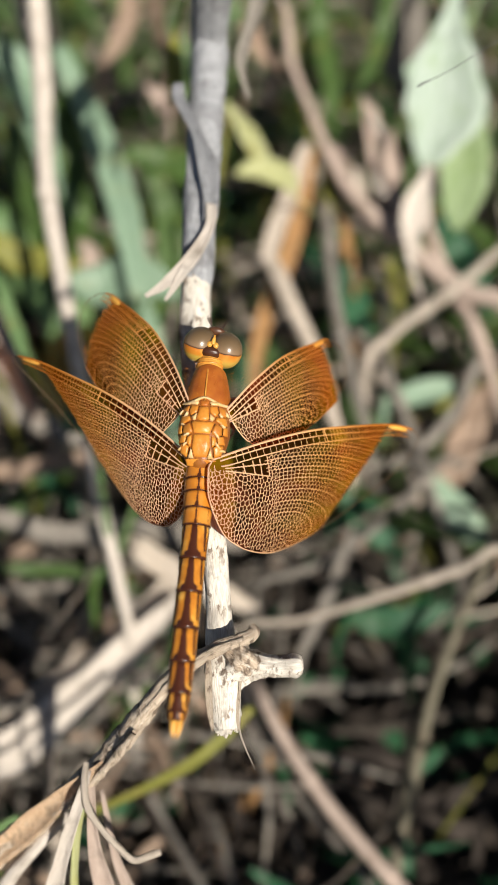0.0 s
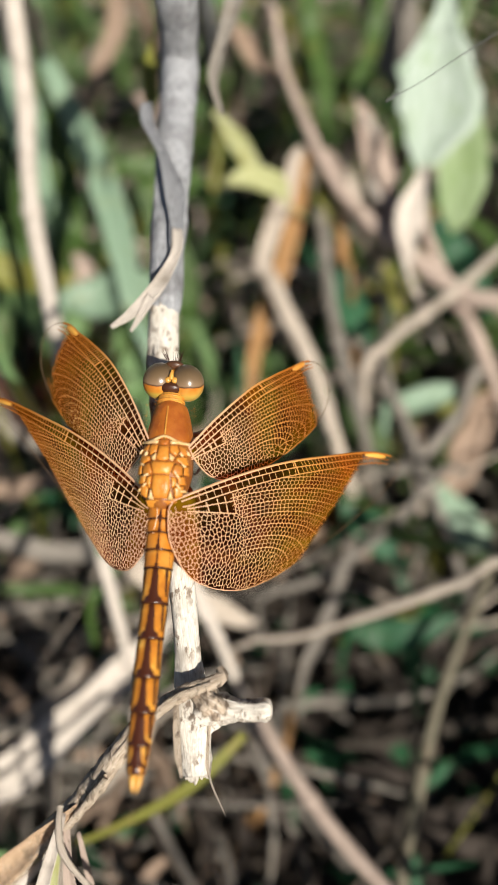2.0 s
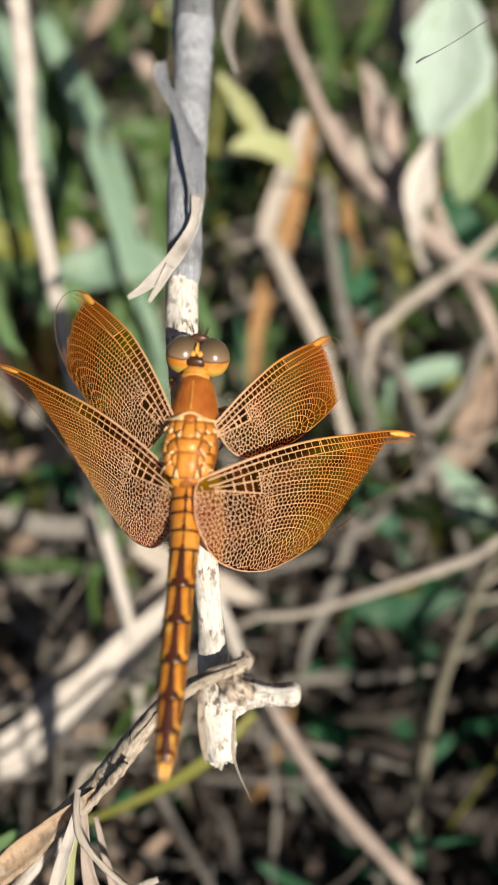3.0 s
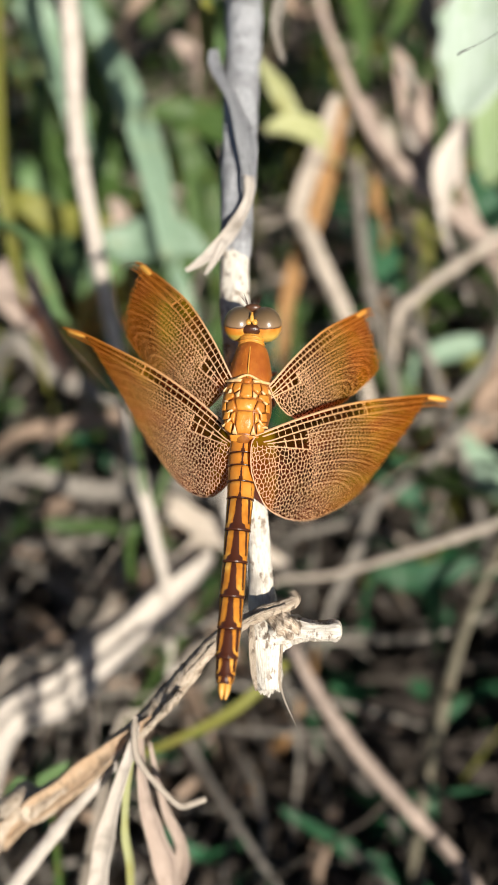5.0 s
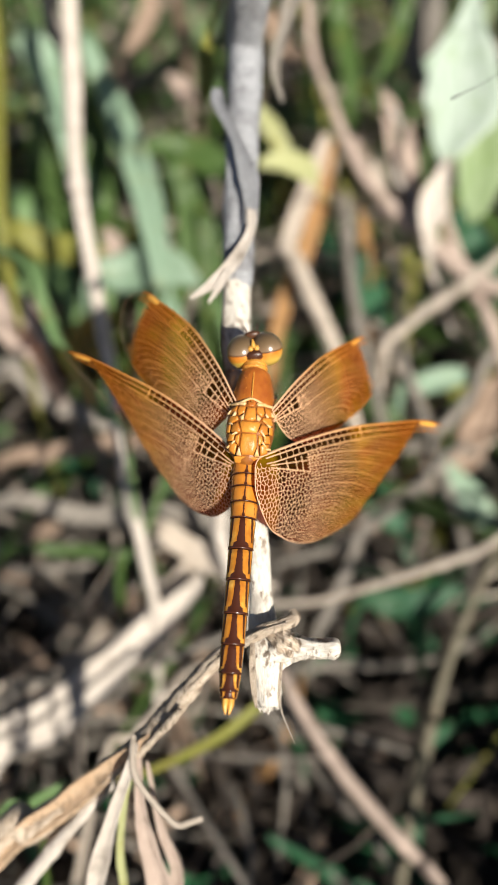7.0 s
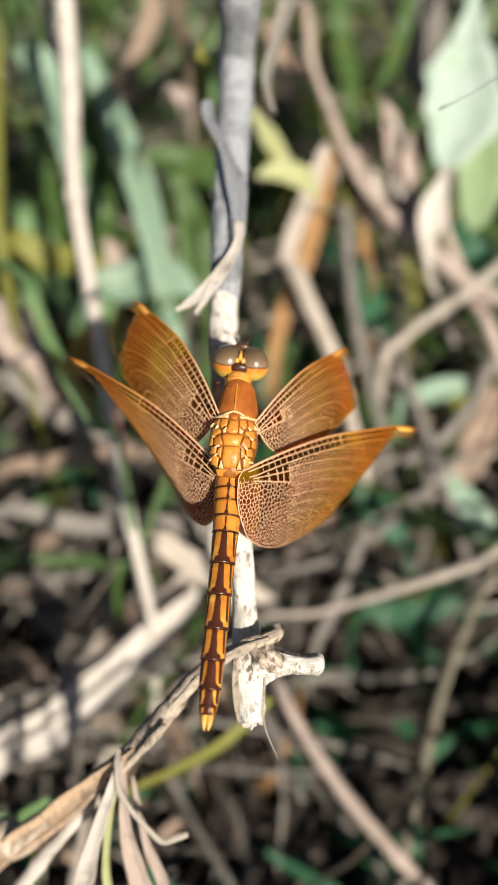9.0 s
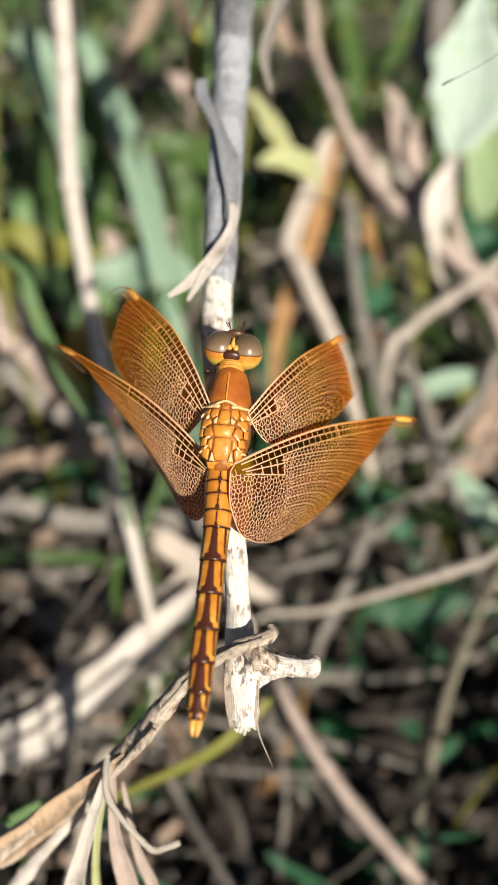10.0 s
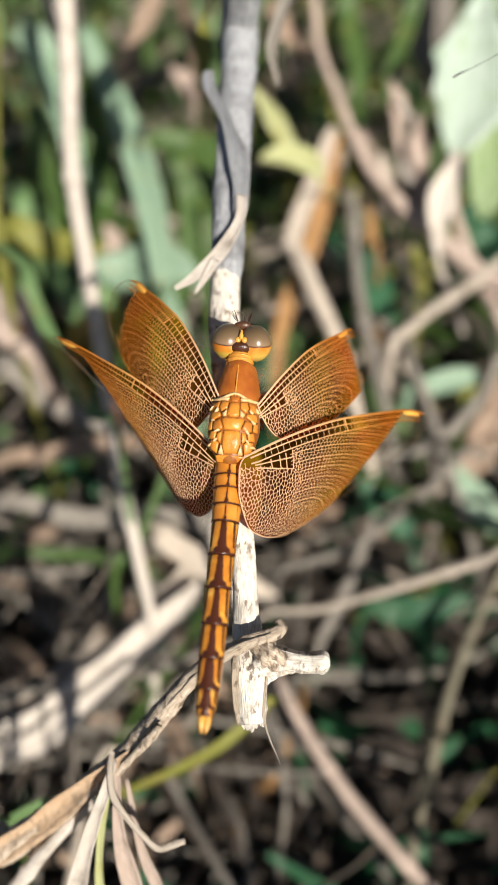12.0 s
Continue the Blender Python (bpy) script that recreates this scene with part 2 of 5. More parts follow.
def abdomen_mat(name, width):
    """Amber back with a dark stripe on each flank that widens towards the rear of the segment; x is across, y runs 0 to 1 forwards."""
    m, nt, p = nodes_of(name)
    tc = nt.nodes.new("ShaderNodeTexCoord")
    uvx = nt.nodes.new("ShaderNodeSeparateXYZ")
    link(nt, tc.outputs["UV"], uvx.inputs[0])
    wob = noise_tex(nt, coords(nt), 1500.0, 3.0)

    def calc(op, a, b=None):
        n = nt.nodes.new("ShaderNodeMath")
        n.operation = op
        for s, v in zip(n.inputs, (a, b)):
            if v is None:
                continue
            if isinstance(v, (int, float)):
                s.default_value = v
            else:
                link(nt, v, s)
        return n.outputs[0]

    across = calc("ABSOLUTE", calc("SUBTRACT", uvx.outputs["X"], 0.5))  # 0 on the ridge of the back, 0.5 underneath
    across = calc("ADD", across, calc("MULTIPLY", calc("SUBTRACT", wob, 0.5), 0.03))
    rear = calc("SUBTRACT", 1.0, uvx.outputs["Y"])
    half = calc("ADD", calc("MULTIPLY", calc("POWER", rear, 2.0), 0.040 * width), 0.032 * width)
    half = calc("ADD", half, calc("MULTIPLY", calc("GREATER_THAN", calc("ADD", rear, calc("MULTIPLY", across, -1.2)), 0.70), 0.040 * width))
    mid_line = calc("LESS_THAN", across, calc("ADD", half, 0.003))
    flank = calc("LESS_THAN", calc("ABSOLUTE", calc("SUBTRACT", across, calc("ADD", 0.135, calc("MULTIPLY", rear, 0.035)))), calc("MULTIPLY", calc("LESS_THAN", rear, 0.78), 0.020 * width))
    low = calc("MULTIPLY", calc("GREATER_THAN", across, 0.205), min(1.0, width))
    edge = calc("MAXIMUM", calc("GREATER_THAN", rear, 0.93), calc("GREATER_THAN", uvx.outputs["Y"], 0.975))
    dark = calc("MAXIMUM", calc("MAXIMUM", mid_line, flank), calc("MAXIMUM", edge, low))
    # the palest amber puts highlights on the gold panels into the colour
    amber = ramp(nt, noise_tex(nt, coords(nt), 400.0, 4.0), [(0.32, (0.38, 0.120, 0.010)), (0.50, (0.55, 0.215, 0.020)), (0.66, (0.76, 0.42, 0.075))])
    if width < 0.5:
        amber = mixc(nt, 0.7, amber, (0.54, 0.18, 0.018))
    shade = calc("LESS_THAN", across, calc("ADD", half, 0.022))
    amber = mixc(nt, calc("MULTIPLY", shade, 0.45), amber, (0.42, 0.14, 0.014))
    col = mixc(nt, dark, amber, (0.060, 0.016, 0.006))
    link(nt, col, p.inputs["Base Color"])
    p.inputs["Roughness"].default_value = 0.28
    p.inputs["Coat Weight"].default_value = 0.45
    p.inputs["Coat Roughness"].default_value = 0.16
    bump(nt, p, wob, 0.15, 0.0002)
    return m


ABDOMEN_FRONT = abdomen_mat("amber_abdomen_front", 0.15)
ABDOMEN = abdomen_mat("amber_abdomen", 1.0)
ABDOMEN_REAR = abdomen_mat("amber_abdomen_rear", 1.6)


def membrane_mat():
    """Amber wing film, clear past the tip spot; the uv u runs along the wing, v across it."""
    m, nt, p = nodes_of("amber_membrane")
    nt.nodes.remove(p)
    tc = nt.nodes.new("ShaderNodeTexCoord")
    sx = nt.nodes.new("ShaderNodeSeparateXYZ")
    link(nt, tc.outputs["UV"], sx.inputs[0])
    edge = nt.nodes.new("ShaderNodeMath")
    edge.operation = "MULTIPLY_ADD"
    edge.inputs[1].default_value = -0.24
    link(nt, sx.outputs["Y"], edge.inputs[0])
    link(nt, sx.outputs["X"], edge.inputs[2])
    clear = ramp(nt, edge.outputs[0], [(0.785, (0, 0, 0)), (0.815, (1, 1, 1))])
    # gold patches put sky reflections and lit background into the film colour
    patch = noise_tex(nt, tc.outputs["UV"], 3.2, 3.0)
    tint = ramp(nt, patch, [(0.32, (0.26, 0.024, 0.005)), (0.48, (0.34, 0.085, 0.005)), (0.62, (0.44, 0.25, 0.007))])
    inner = ramp(nt, sx.outputs["X"], [(0.10, (0.9, 0.9, 0.9)), (0.55, (0, 0, 0))])
    tint = mixc(nt, inner, tint, (0.27, 0.050, 0.018))
    tint = mixc(nt, clear, tint, (0.97, 0.97, 0.96))
    through_film = nt.nodes.new("ShaderNodeBsdfTransparent")
    link(nt, tint, through_film.inputs["Color"])
    body = nt.nodes.new("ShaderNodeBsdfDiffuse")
    film = ramp(nt, patch, [(0.34, (0.27, 0.058, 0.006)), (0.48, (0.34, 0.110, 0.008)), (0.62, (0.40, 0.23, 0.008))])
    link(nt, film, body.inputs["Color"])
    back = nt.nodes.new("ShaderNodeBsdfTranslucent")
    link(nt, film, back.inputs["Color"])
    both = nt.nodes.new("ShaderNodeMixShader")
    both.inputs[0].default_value = 0.45
    link(nt, body.outputs[0], both.inputs[1])
    link(nt, back.outputs[0], both.inputs[2])
    solid = ramp(nt, edge.outputs[0], [(0.0, (0.25, 0.25, 0.25)), (0.07, (0.03, 0.03, 0.03)), (0.36, (0.05, 0.05, 0.05)), (0.55, (0.17, 0.17, 0.17)), (0.785, (0.40, 0.40, 0.40)), (0.815, (0.012, 0.012, 0.012))])
    solid = mixc(nt, 1.0, solid, ramp(nt, sx.outputs["X"], [(0.0, (0.5, 0.5, 0.5)), (0.035, (0.0, 0.0, 0.0))]), "LIGHTEN")
    mx = nt.nodes.new("ShaderNodeMixShader")
    link(nt, solid, mx.inputs[0])
    link(nt, through_film.outputs[0], mx.inputs[1])
    link(nt, both.outputs[0], mx.inputs[2])
    shine = nt.nodes.new("ShaderNodeBsdfGlossy")
    shine.inputs["Roughness"].default_value = 0.3
    shine.inputs["Color"].default_value = (0.9, 0.85, 0.8, 1)
    gl = nt.nodes.new("ShaderNodeMixShader")
    gl.inputs[0].default_value = 0.0015
    link(nt, mx.outputs[0], gl.inputs[1])
    link(nt, shine.outputs[0], gl.inputs[2])
    link(nt, gl.outputs[0], nt.nodes["Material Output"].inputs["Surface"])
    return m


MEMBRANE = membrane_mat()


def vein_mat():
    """Amber veins, dark where they frame the clear tip."""
    m, nt, p = nodes_of("amber_vein")
    tc = nt.nodes.new("ShaderNodeTexCoord")
    sx = nt.nodes.new("ShaderNodeSeparateXYZ")
    link(nt, tc.outputs["UV"], sx.inputs[0])
    tip = ramp(nt, sx.outputs["X"], [(0.90, (0, 0, 0)), (0.94, (1, 1, 1))])
    warm = ramp(nt, sx.outputs["X"], [(0.0, (0.72, 0.43, 0.26)), (0.28, (0.67, 0.38, 0.20)), (0.48, (0.57, 0.27, 0.075)), (0.70, (0.38, 0.125, 0.014))])
    link(nt, mixc(nt, tip, warm, (0.10, 0.06, 0.03)), p.inputs["Base Color"])
    p.inputs["Roughness"].default_value = 0.5
    p.inputs["Specular IOR Level"].default_value = 0.25
    return m


VEIN = vein_mat()


# ---- builders ----
def part(name, bm, material, parent=None, label="", smooth=True):
    """Links a bmesh built in centimetres as one mesh object, under a thing or a part."""
    bmesh.ops.scale(bm, vec=(CM, CM, CM), verts=bm.verts)
    me = bpy.data.meshes.new(name)
    for f in bm.faces:
        f.smooth = smooth
    bm.to_mesh(me)
    bm.free()
    for mat in material if isinstance(material, (list, tuple)) else [material]:
        me.materials.append(mat)
    ob = new(name, me)
    if parent is not None:
        ob.parent = parent
    if label:
        tagged(ob, label)
    return ob


def glide(points, n):
    """n points along a Catmull-Rom curve; each point may carry further numbers (a radius)."""
    p = [np.array(q, float) for q in points]
    p = [2 * p[0] - p[1]] + p + [2 * p[-1] - p[-2]]
    out = []
    for s in np.linspace(0, len(p) - 3 - 1e-6, n):
        i = int(s)
        t = s - i
        a, b, c, d = p[i : i + 4]
        out.append(0.5 * (2 * b + (c - a) * t + (2 * a - 5 * b + 4 * c - d) * t * t + (3 * b - a - 3 * c + d) * t**3))
    return out


def add_tube(bm, points, sides=10, steps=24, rough=0.06, flat=1.0, seed=0, caps=True, ridges=0.0, grit=0.0):
    """A closed tapering tube through points of (x, y, z, radius)."""
    uvl = bm.loops.layers.uv.verify()
    pts = glide(points, steps)
    rings, side, run = [], None, 0.0
    lengths = []
    for i, q in enumerate(pts):
        c = Vector(q[:3])
        a = Vector(pts[max(i - 1, 0)][:3])
        b = Vector(pts[min(i + 1, steps - 1)][:3])
        ahead = (b - a).normalized()
        run += (c - Vector(pts[i - 1][:3])).length if i else 0.0
        lengths.append(run)
        if side is None:
            side = ahead.cross(Vector((0.13, 0.2, 1.0)))
        side = (side - ahead * side.dot(ahead)).normalized()
        up = side.cross(ahead)
        ring = []
        for k in range(sides):
            ang = 2 * math.pi * k / sides
            r = max(q[3], 0.002)
            r *= 1 + rough * 2 * noise.noise(Vector((math.cos(ang) * 1.5 + seed * 7.3, math.sin(ang) * 1.5, run * 1.8 / max(1.0, 4 * q[3])))) + ridges * math.cos(ang * (sides // 2)) + (grit * (noise.noise(Vector((math.cos(ang) * 3 + seed, math.sin(ang) * 3, run * 7))) + 0.7 * noise.noise(Vector((math.cos(ang) * 6, math.sin(ang) * 6 + seed, run * 16)))) if grit else 0.0)
            ring.append(bm.verts.new(c + (side * math.cos(ang) + up * math.sin(ang) * flat) * r))
        rings.append(ring)
    for i in range(len(rings) - 1):
        for k in range(sides):
            j = (k + 1) % sides
            f = bm.faces.new((rings[i][k], rings[i][j], rings[i + 1][j], rings[i + 1][k]))
            for l, (u, v) in zip(f.loops, ((k, i), (k + 1, i), (k + 1, i + 1), (k, i + 1))):
                l[uvl].uv = (u / sides + seed * 0.37, lengths[v] + seed * 1.7)
    if caps:
        bm.faces.new(rings[0])
        bm.faces.new(rings[-1][::-1])
    return rings


def add_blade(bm, points, face=(0, -0.6, 0.8), thick=0.03, fold=0.25, across=6, steps=22, seed=0, ragged=0.06, twist=0.0):
    """A thin closed leaf blade through points of (x, y, z, half width), its upper side towards face, folded along the midrib."""
    uvl = bm.loops.layers.uv.verify()
    pts = glide(points, steps)
    face = Vector(face).normalized()
    top, low, run, lengths = [], [], 0.0, []
    for i, q in enumerate(pts):
        c = Vector(q[:3])
        ahead = (Vector(pts[min(i + 1, steps - 1)][:3]) - Vector(pts[max(i - 1, 0)][:3])).normalized()
        run += (c - Vector(pts[i - 1][:3])).length if i else 0.0
        lengths.append(run)
        side = ahead.cross(face).normalized()
        side = Matrix.Rotation(twist * i / steps, 3, ahead) @ side
        up = side.cross(ahead)
        hw = max(q[3], 0.006)
        a, b = [], []
        for k in range(across + 1):
            s = 2 * k / across - 1
            w = hw * (1 + ragged * 2 * noise.noise(Vector((run * 1.3, s * 0.4 + seed * 3.1, seed))))
            lift = (abs(s) ** 1.4 - 0.4) * fold * hw + 0.05 * hw * noise.noise(Vector((run * 2.0, s * 2, seed + 9)))
            v = c + side * (s * w) + up * lift
            a.append(bm.verts.new(v + up * thick * 0.5 * (1 - 0.7 * abs(s))))
            b.append(bm.verts.new(v - up * thick * 0.5 * (1 - 0.7 * abs(s))))
        top.append(a), low.append(b)
    n = across + 1

    def quad(v, uvs):
        f = bm.faces.new(v)
        for l, (u, w) in zip(f.loops, uvs):
            l[uvl].uv = (u / across + seed * 0.31, lengths[w] + seed * 1.3)

    for i in range(steps - 1):
        for k in range(n - 1):
            quad((top[i][k], top[i][k + 1], top[i + 1][k + 1], top[i + 1][k]), ((k, i), (k + 1, i), (k + 1, i + 1), (k, i + 1)))
            quad((low[i][k], low[i + 1][k], low[i + 1][k + 1], low[i][k + 1]), ((k, i), (k, i + 1), (k + 1, i + 1), (k + 1, i)))
        for k in (0, n - 1):
            quad((top[i][k], top[i + 1][k], low[i + 1][k], low[i][k]), ((k, i), (k, i + 1), (k, i + 1), (k, i)))
    for i in (0, steps - 1):
        for k in range(n - 1):
            quad((top[i][k], low[i][k], low[i][k + 1], top[i][k + 1]), ((k, i), (k, i), (k + 1, i), (k + 1, i)))


def add_ball(bm, centre, radii, turn=(0, 0, 0), segs=20, rings=14):
    m = Matrix.LocRotScale(Vector(centre), Euler([radians(a) for a in turn]), Vector(radii))
    return bmesh.ops.create_uvsphere(bm, u_segments=segs, v_segments=rings, radius=1.0, matrix=m)["verts"]


_count = [0]


GROUPS = {"sedge": "green grass blades behind the perch", "withered_sedge": "withered blades in the undergrowth", "dry_straw": "dry straws lying in the undergrowth", "dry_reed": "dry stems in the undergrowth", "dry_leaf": "crumpled dry leaves", "green_leaf": "green leaves in the undergrowth", "pale_leaf": "pale leaves in the undergrowth", "silvery_leaf": "silvery leaves in the sun", "yellow_leaf": "yellowing leaves"}


def plant(name, points, label, category, group):
    """An Empty at the lowest point of the growth, to carry its parts."""
    ob = tagged(new(name), label, category, group or GROUPS.get(name, ""))
    ob.location = Vector(min(points, key=lambda q: q[2])[:3]) * CM
    return ob


def fixed(ob, root):
    """Hangs a mesh built in the place's own coordinates under an Empty."""
    ob.parent = root
    ob.location = -root.location
    return ob


def stem(name, points, material, label, category="dry stem", sides=10, flat=1.0, rough=0.08, steps=26, group="", joints=(0.35, 0.62)):
    root = plant(name, points, label, category, group)
    bm = bmesh.new()
    _count[0] += 1
    add_tube(bm, points, sides, steps, rough, flat, seed=_count[0])
    stalk = fixed(part("stalk", bm, material), root)
    line = glide(points, 101)
    for at in joints:
        i = int(at * 100)
        d = Vector((line[i + 2] - line[i - 2])[:3]).normalized()
        c, r = Vector(line[i][:3]), line[i][3]
        bm = bmesh.new()
        add_tube(bm, [(*(c - d * r * 1.3), r * 0.98), (*(c - d * r * 0.4), r * 1.16), (*(c + d * r * 0.3), r * 1.2), (*(c + d * r * 1.2), r * 0.98)], 10, 10, 0.08, seed=_count[0] + at)
        part("joint", bm, material, stalk)
    return root


def leaf(name, points, material, label, category="grass blade", face=(0, -0.6, 0.8), fold=0.25, group="", ragged=0.06, twist=0.0, thick=0.03):
    root = plant(name, points, label, category, group)
    bm = bmesh.new()
    _count[0] += 1
    add_blade(bm, points, face, thick, fold, seed=_count[0], ragged=ragged, twist=twist)
    blade = fixed(part("blade", bm, material), root)
    up = Vector(face).normalized()
    bm = bmesh.new()
    add_tube(bm, [(*(Vector(q[:3]) - up * (0.4 * fold * q[3] - 0.2 * thick)), 0.010 + 0.03 * q[3]) for q in points], 6, 22, 0.05, 0.7, seed=_count[0])
    part("midrib", bm, material, blade)
    return root


# ---- the ground and its litter ----
def build_ground():
    """One sheet: fine and uneven near the stem, running out flat to the horizon."""
    bm = bmesh.new()
    radii = [0.0] + [1.2 * 1.13**i for i in range(90)]
    rings = []
    for i, r in enumerate(radii):
        ring = []
        for k in range(1 if i == 0 else 72):
            a = 2 * math.pi * k / 72
            x, y = r * math.cos(a), 9.0 + r * math.sin(a)
            damp = 1.0 if r < 60 else 60.0 / r
            z = (0.6 * noise.noise(Vector((x * 0.13, y * 0.13, 3.0))) + 0.3 * noise.noise(Vector((x * 0.5, y * 0.5, 7.0)))) * damp - 0.8
            ring.append(bm.verts.new((x, y, z)))
        rings.append(ring)
    for k in range(72):
        bm.faces.new((rings[0][0], rings[1][k], rings[1][(k + 1) % 72]))
    for i in range(1, len(rings) - 1):
        for k in range(72):
            j = (k + 1) % 72
            bm.faces.new((rings[i][k], rings[i + 1][k], rings[i + 1][j], rings[i][j]))
    return tagged(part("ground", bm, SOIL), "dark bare soil under the grass and litter", "ground", kind="structure")


ground = build_ground()


def scatter(name, material, label, count, region, length, width, height, steep, seed, flat=False):
    """Loose straws or blades nobody could count, over a stretch of ground (x0, x1, y0, y1)."""
    rng = random.Random(seed)
    bm = bmesh.new()
    for i in range(count):
        x, y = rng.uniform(*region[:2]), rng.uniform(*region[2:])
        L, w = rng.uniform(*length), rng.uniform(*width)
        a = rng.uniform(0, 2 * math.pi)
        e = rng.uniform(*steep)
        z = rng.uniform(*height) - 0.5
        d = Vector((math.cos(a) * math.cos(e), math.sin(a) * math.cos(e), math.sin(e)))
        p0 = Vector((x, y, z))
        sag = Vector((rng.uniform(-1, 1), rng.uniform(-1, 1), -rng.uniform(0.2, 1.2))) * L * 0.16
        pts = [(*p0, w), (*(p0 + d * L * 0.5 - sag * 0.6), w * 0.95), (*(p0 + d * L + sag), w * 0.25)]
        if flat:
            add_blade(bm, pts, (rng.uniform(-0.5, 0.5), -0.5, 0.8), 0.02, 0.3, 3, 9, seed=i, twist=rng.uniform(-0.8, 0.8))
        else:
            add_tube(bm, pts, 5, 7, 0.06, seed=i)
    return tagged(part(name, bm, material), label, "litter" if "litter" in name else "grass", kind="stuff")


# the first three carry the shade of the ground in their colour
scatter("straw_litter", SHADED_STRAW, "broken dry straws strewn on the soil, coloured dark for shade", 430, (-16, 18, 7, 42), (3, 10), (0.03, 0.12), (-0.2, 2.2), (-0.15, 0.3), 11)
scatter("dark_straw_litter", SHADED_LITTER, "straws strewn on the soil, shade put into their colour", 110, (-16, 18, -2, 8), (3, 10), (0.03, 0.12), (-0.2, 2.0), (-0.15, 0.3), 27)
scatter("dark_litter", SHADED_LITTER, "leaves and straws on the soil, darkened to read as shaded", 1100, (-16, 18, -3, 42), (1.5, 5), (0.05, 0.26), (-0.2, 1.2), (-0.2, 0.35), 12, True)
scatter("pale_litter", STRAW, "pale dry straws lying across the litter", 230, (-14, 16, 8, 40), (3, 9), (0.025, 0.09), (0.2, 4.0), (-0.1, 0.3), 13)
scatter("green_grass", GREEN, "fresh green grass blades growing through the litter", 300, (-15, 15, 10, 44), (4, 10), (0.08, 0.30), (-0.3, 0.3), (0.5, 1.35), 14, True)
scatter("low_green_grass", GREEN_DEEP, "low dark green blades between the straws", 120, (-12, 15, 0, 30), (2, 6), (0.10, 0.26), (-0.3, 0.3), (0.3, 1.2), 15, True)
scatter("leaf_litter", DRY_LEAF, "small pale flakes of broken dry leaf", 520, (-14, 16, 9, 40), (0.3, 1.1), (0.08, 0.25), (-0.1, 3.0), (-0.6, 0.6), 16, True)
scatter("yellow_green_grass", YELLOW_GREEN, "withering yellow-green grass blades", 90, (-14, 14, 10, 42), (4, 9), (0.06, 0.2), (-0.3, 0.3), (0.4, 1.3), 17, True)
scatter("fine_straw_litter", STRAW_GREY, "hair-thin grey stalks tangled over the litter", 220, (-13, 15, 9, 36), (3, 9), (0.015, 0.045), (0.0, 3.0), (-0.2, 0.5), 18)
scatter("low_straw_litter", STRAW_GREY, "greyish dry straws lying in the sun", 130, (-11, 1, -1, 10), (3, 8), (0.03, 0.10), (-0.2, 2.4), (-0.1, 0.25), 23)
scatter("low_leaf_litter", DRY_LEAF, "pale brown dry blades strewn on the soil", 70, (-11, 2, -1, 10), (1.5, 4), (0.06, 0.22), (-0.2, 1.8), (-0.2, 0.3), 24, True)
scatter("meadow_grass", MEADOW, "sunlit soft green grass blades", 130, (-14, 0, 13, 38), (3, 8), (0.12, 0.38), (-0.3, 0.3), (0.5, 1.3), 25, True)
scatter("shade_grass", GREEN_DEEP, "deep green blades in the shade", 34, (-2, 10, 0, 10), (2, 5), (0.12, 0.3), (-0.3, 0.5), (0.1, 0.7), 26, True)

# unseen sward added around and behind the camera, to shade the ground before it
scatter("sward_grass", GREEN, "unseen green grass added all round to cast shade", 620, (-16, 22, -24, -2.5), (6, 10.5), (0.10, 0.30), (-0.4, 0.2), (0.7, 1.45), 19, True)
scatter("sward_straw_grass", STRAW_GREY, "unseen dry standing grass stalks added all round to cast shade", 240, (-16, 22, -24, -2.5), (6, 10.5), (0.05, 0.12), (-0.4, 0.2), (0.7, 1.45), 20)
scatter("tall_side_grass", GREEN, "unseen tall green grass added to shade the low ground", 90, (7.5, 15, -8, 3), (7, 11), (0.12, 0.30), (-0.4, 0.2), (1.15, 1.5), 29, True)
scatter("side_grass", GREEN, "green grass added beside the stem to cast shade", 260, (9, 24, -6, 30), (5, 9), (0.10, 0.30), (-0.4, 0.2), (0.7, 1.4), 22, True)


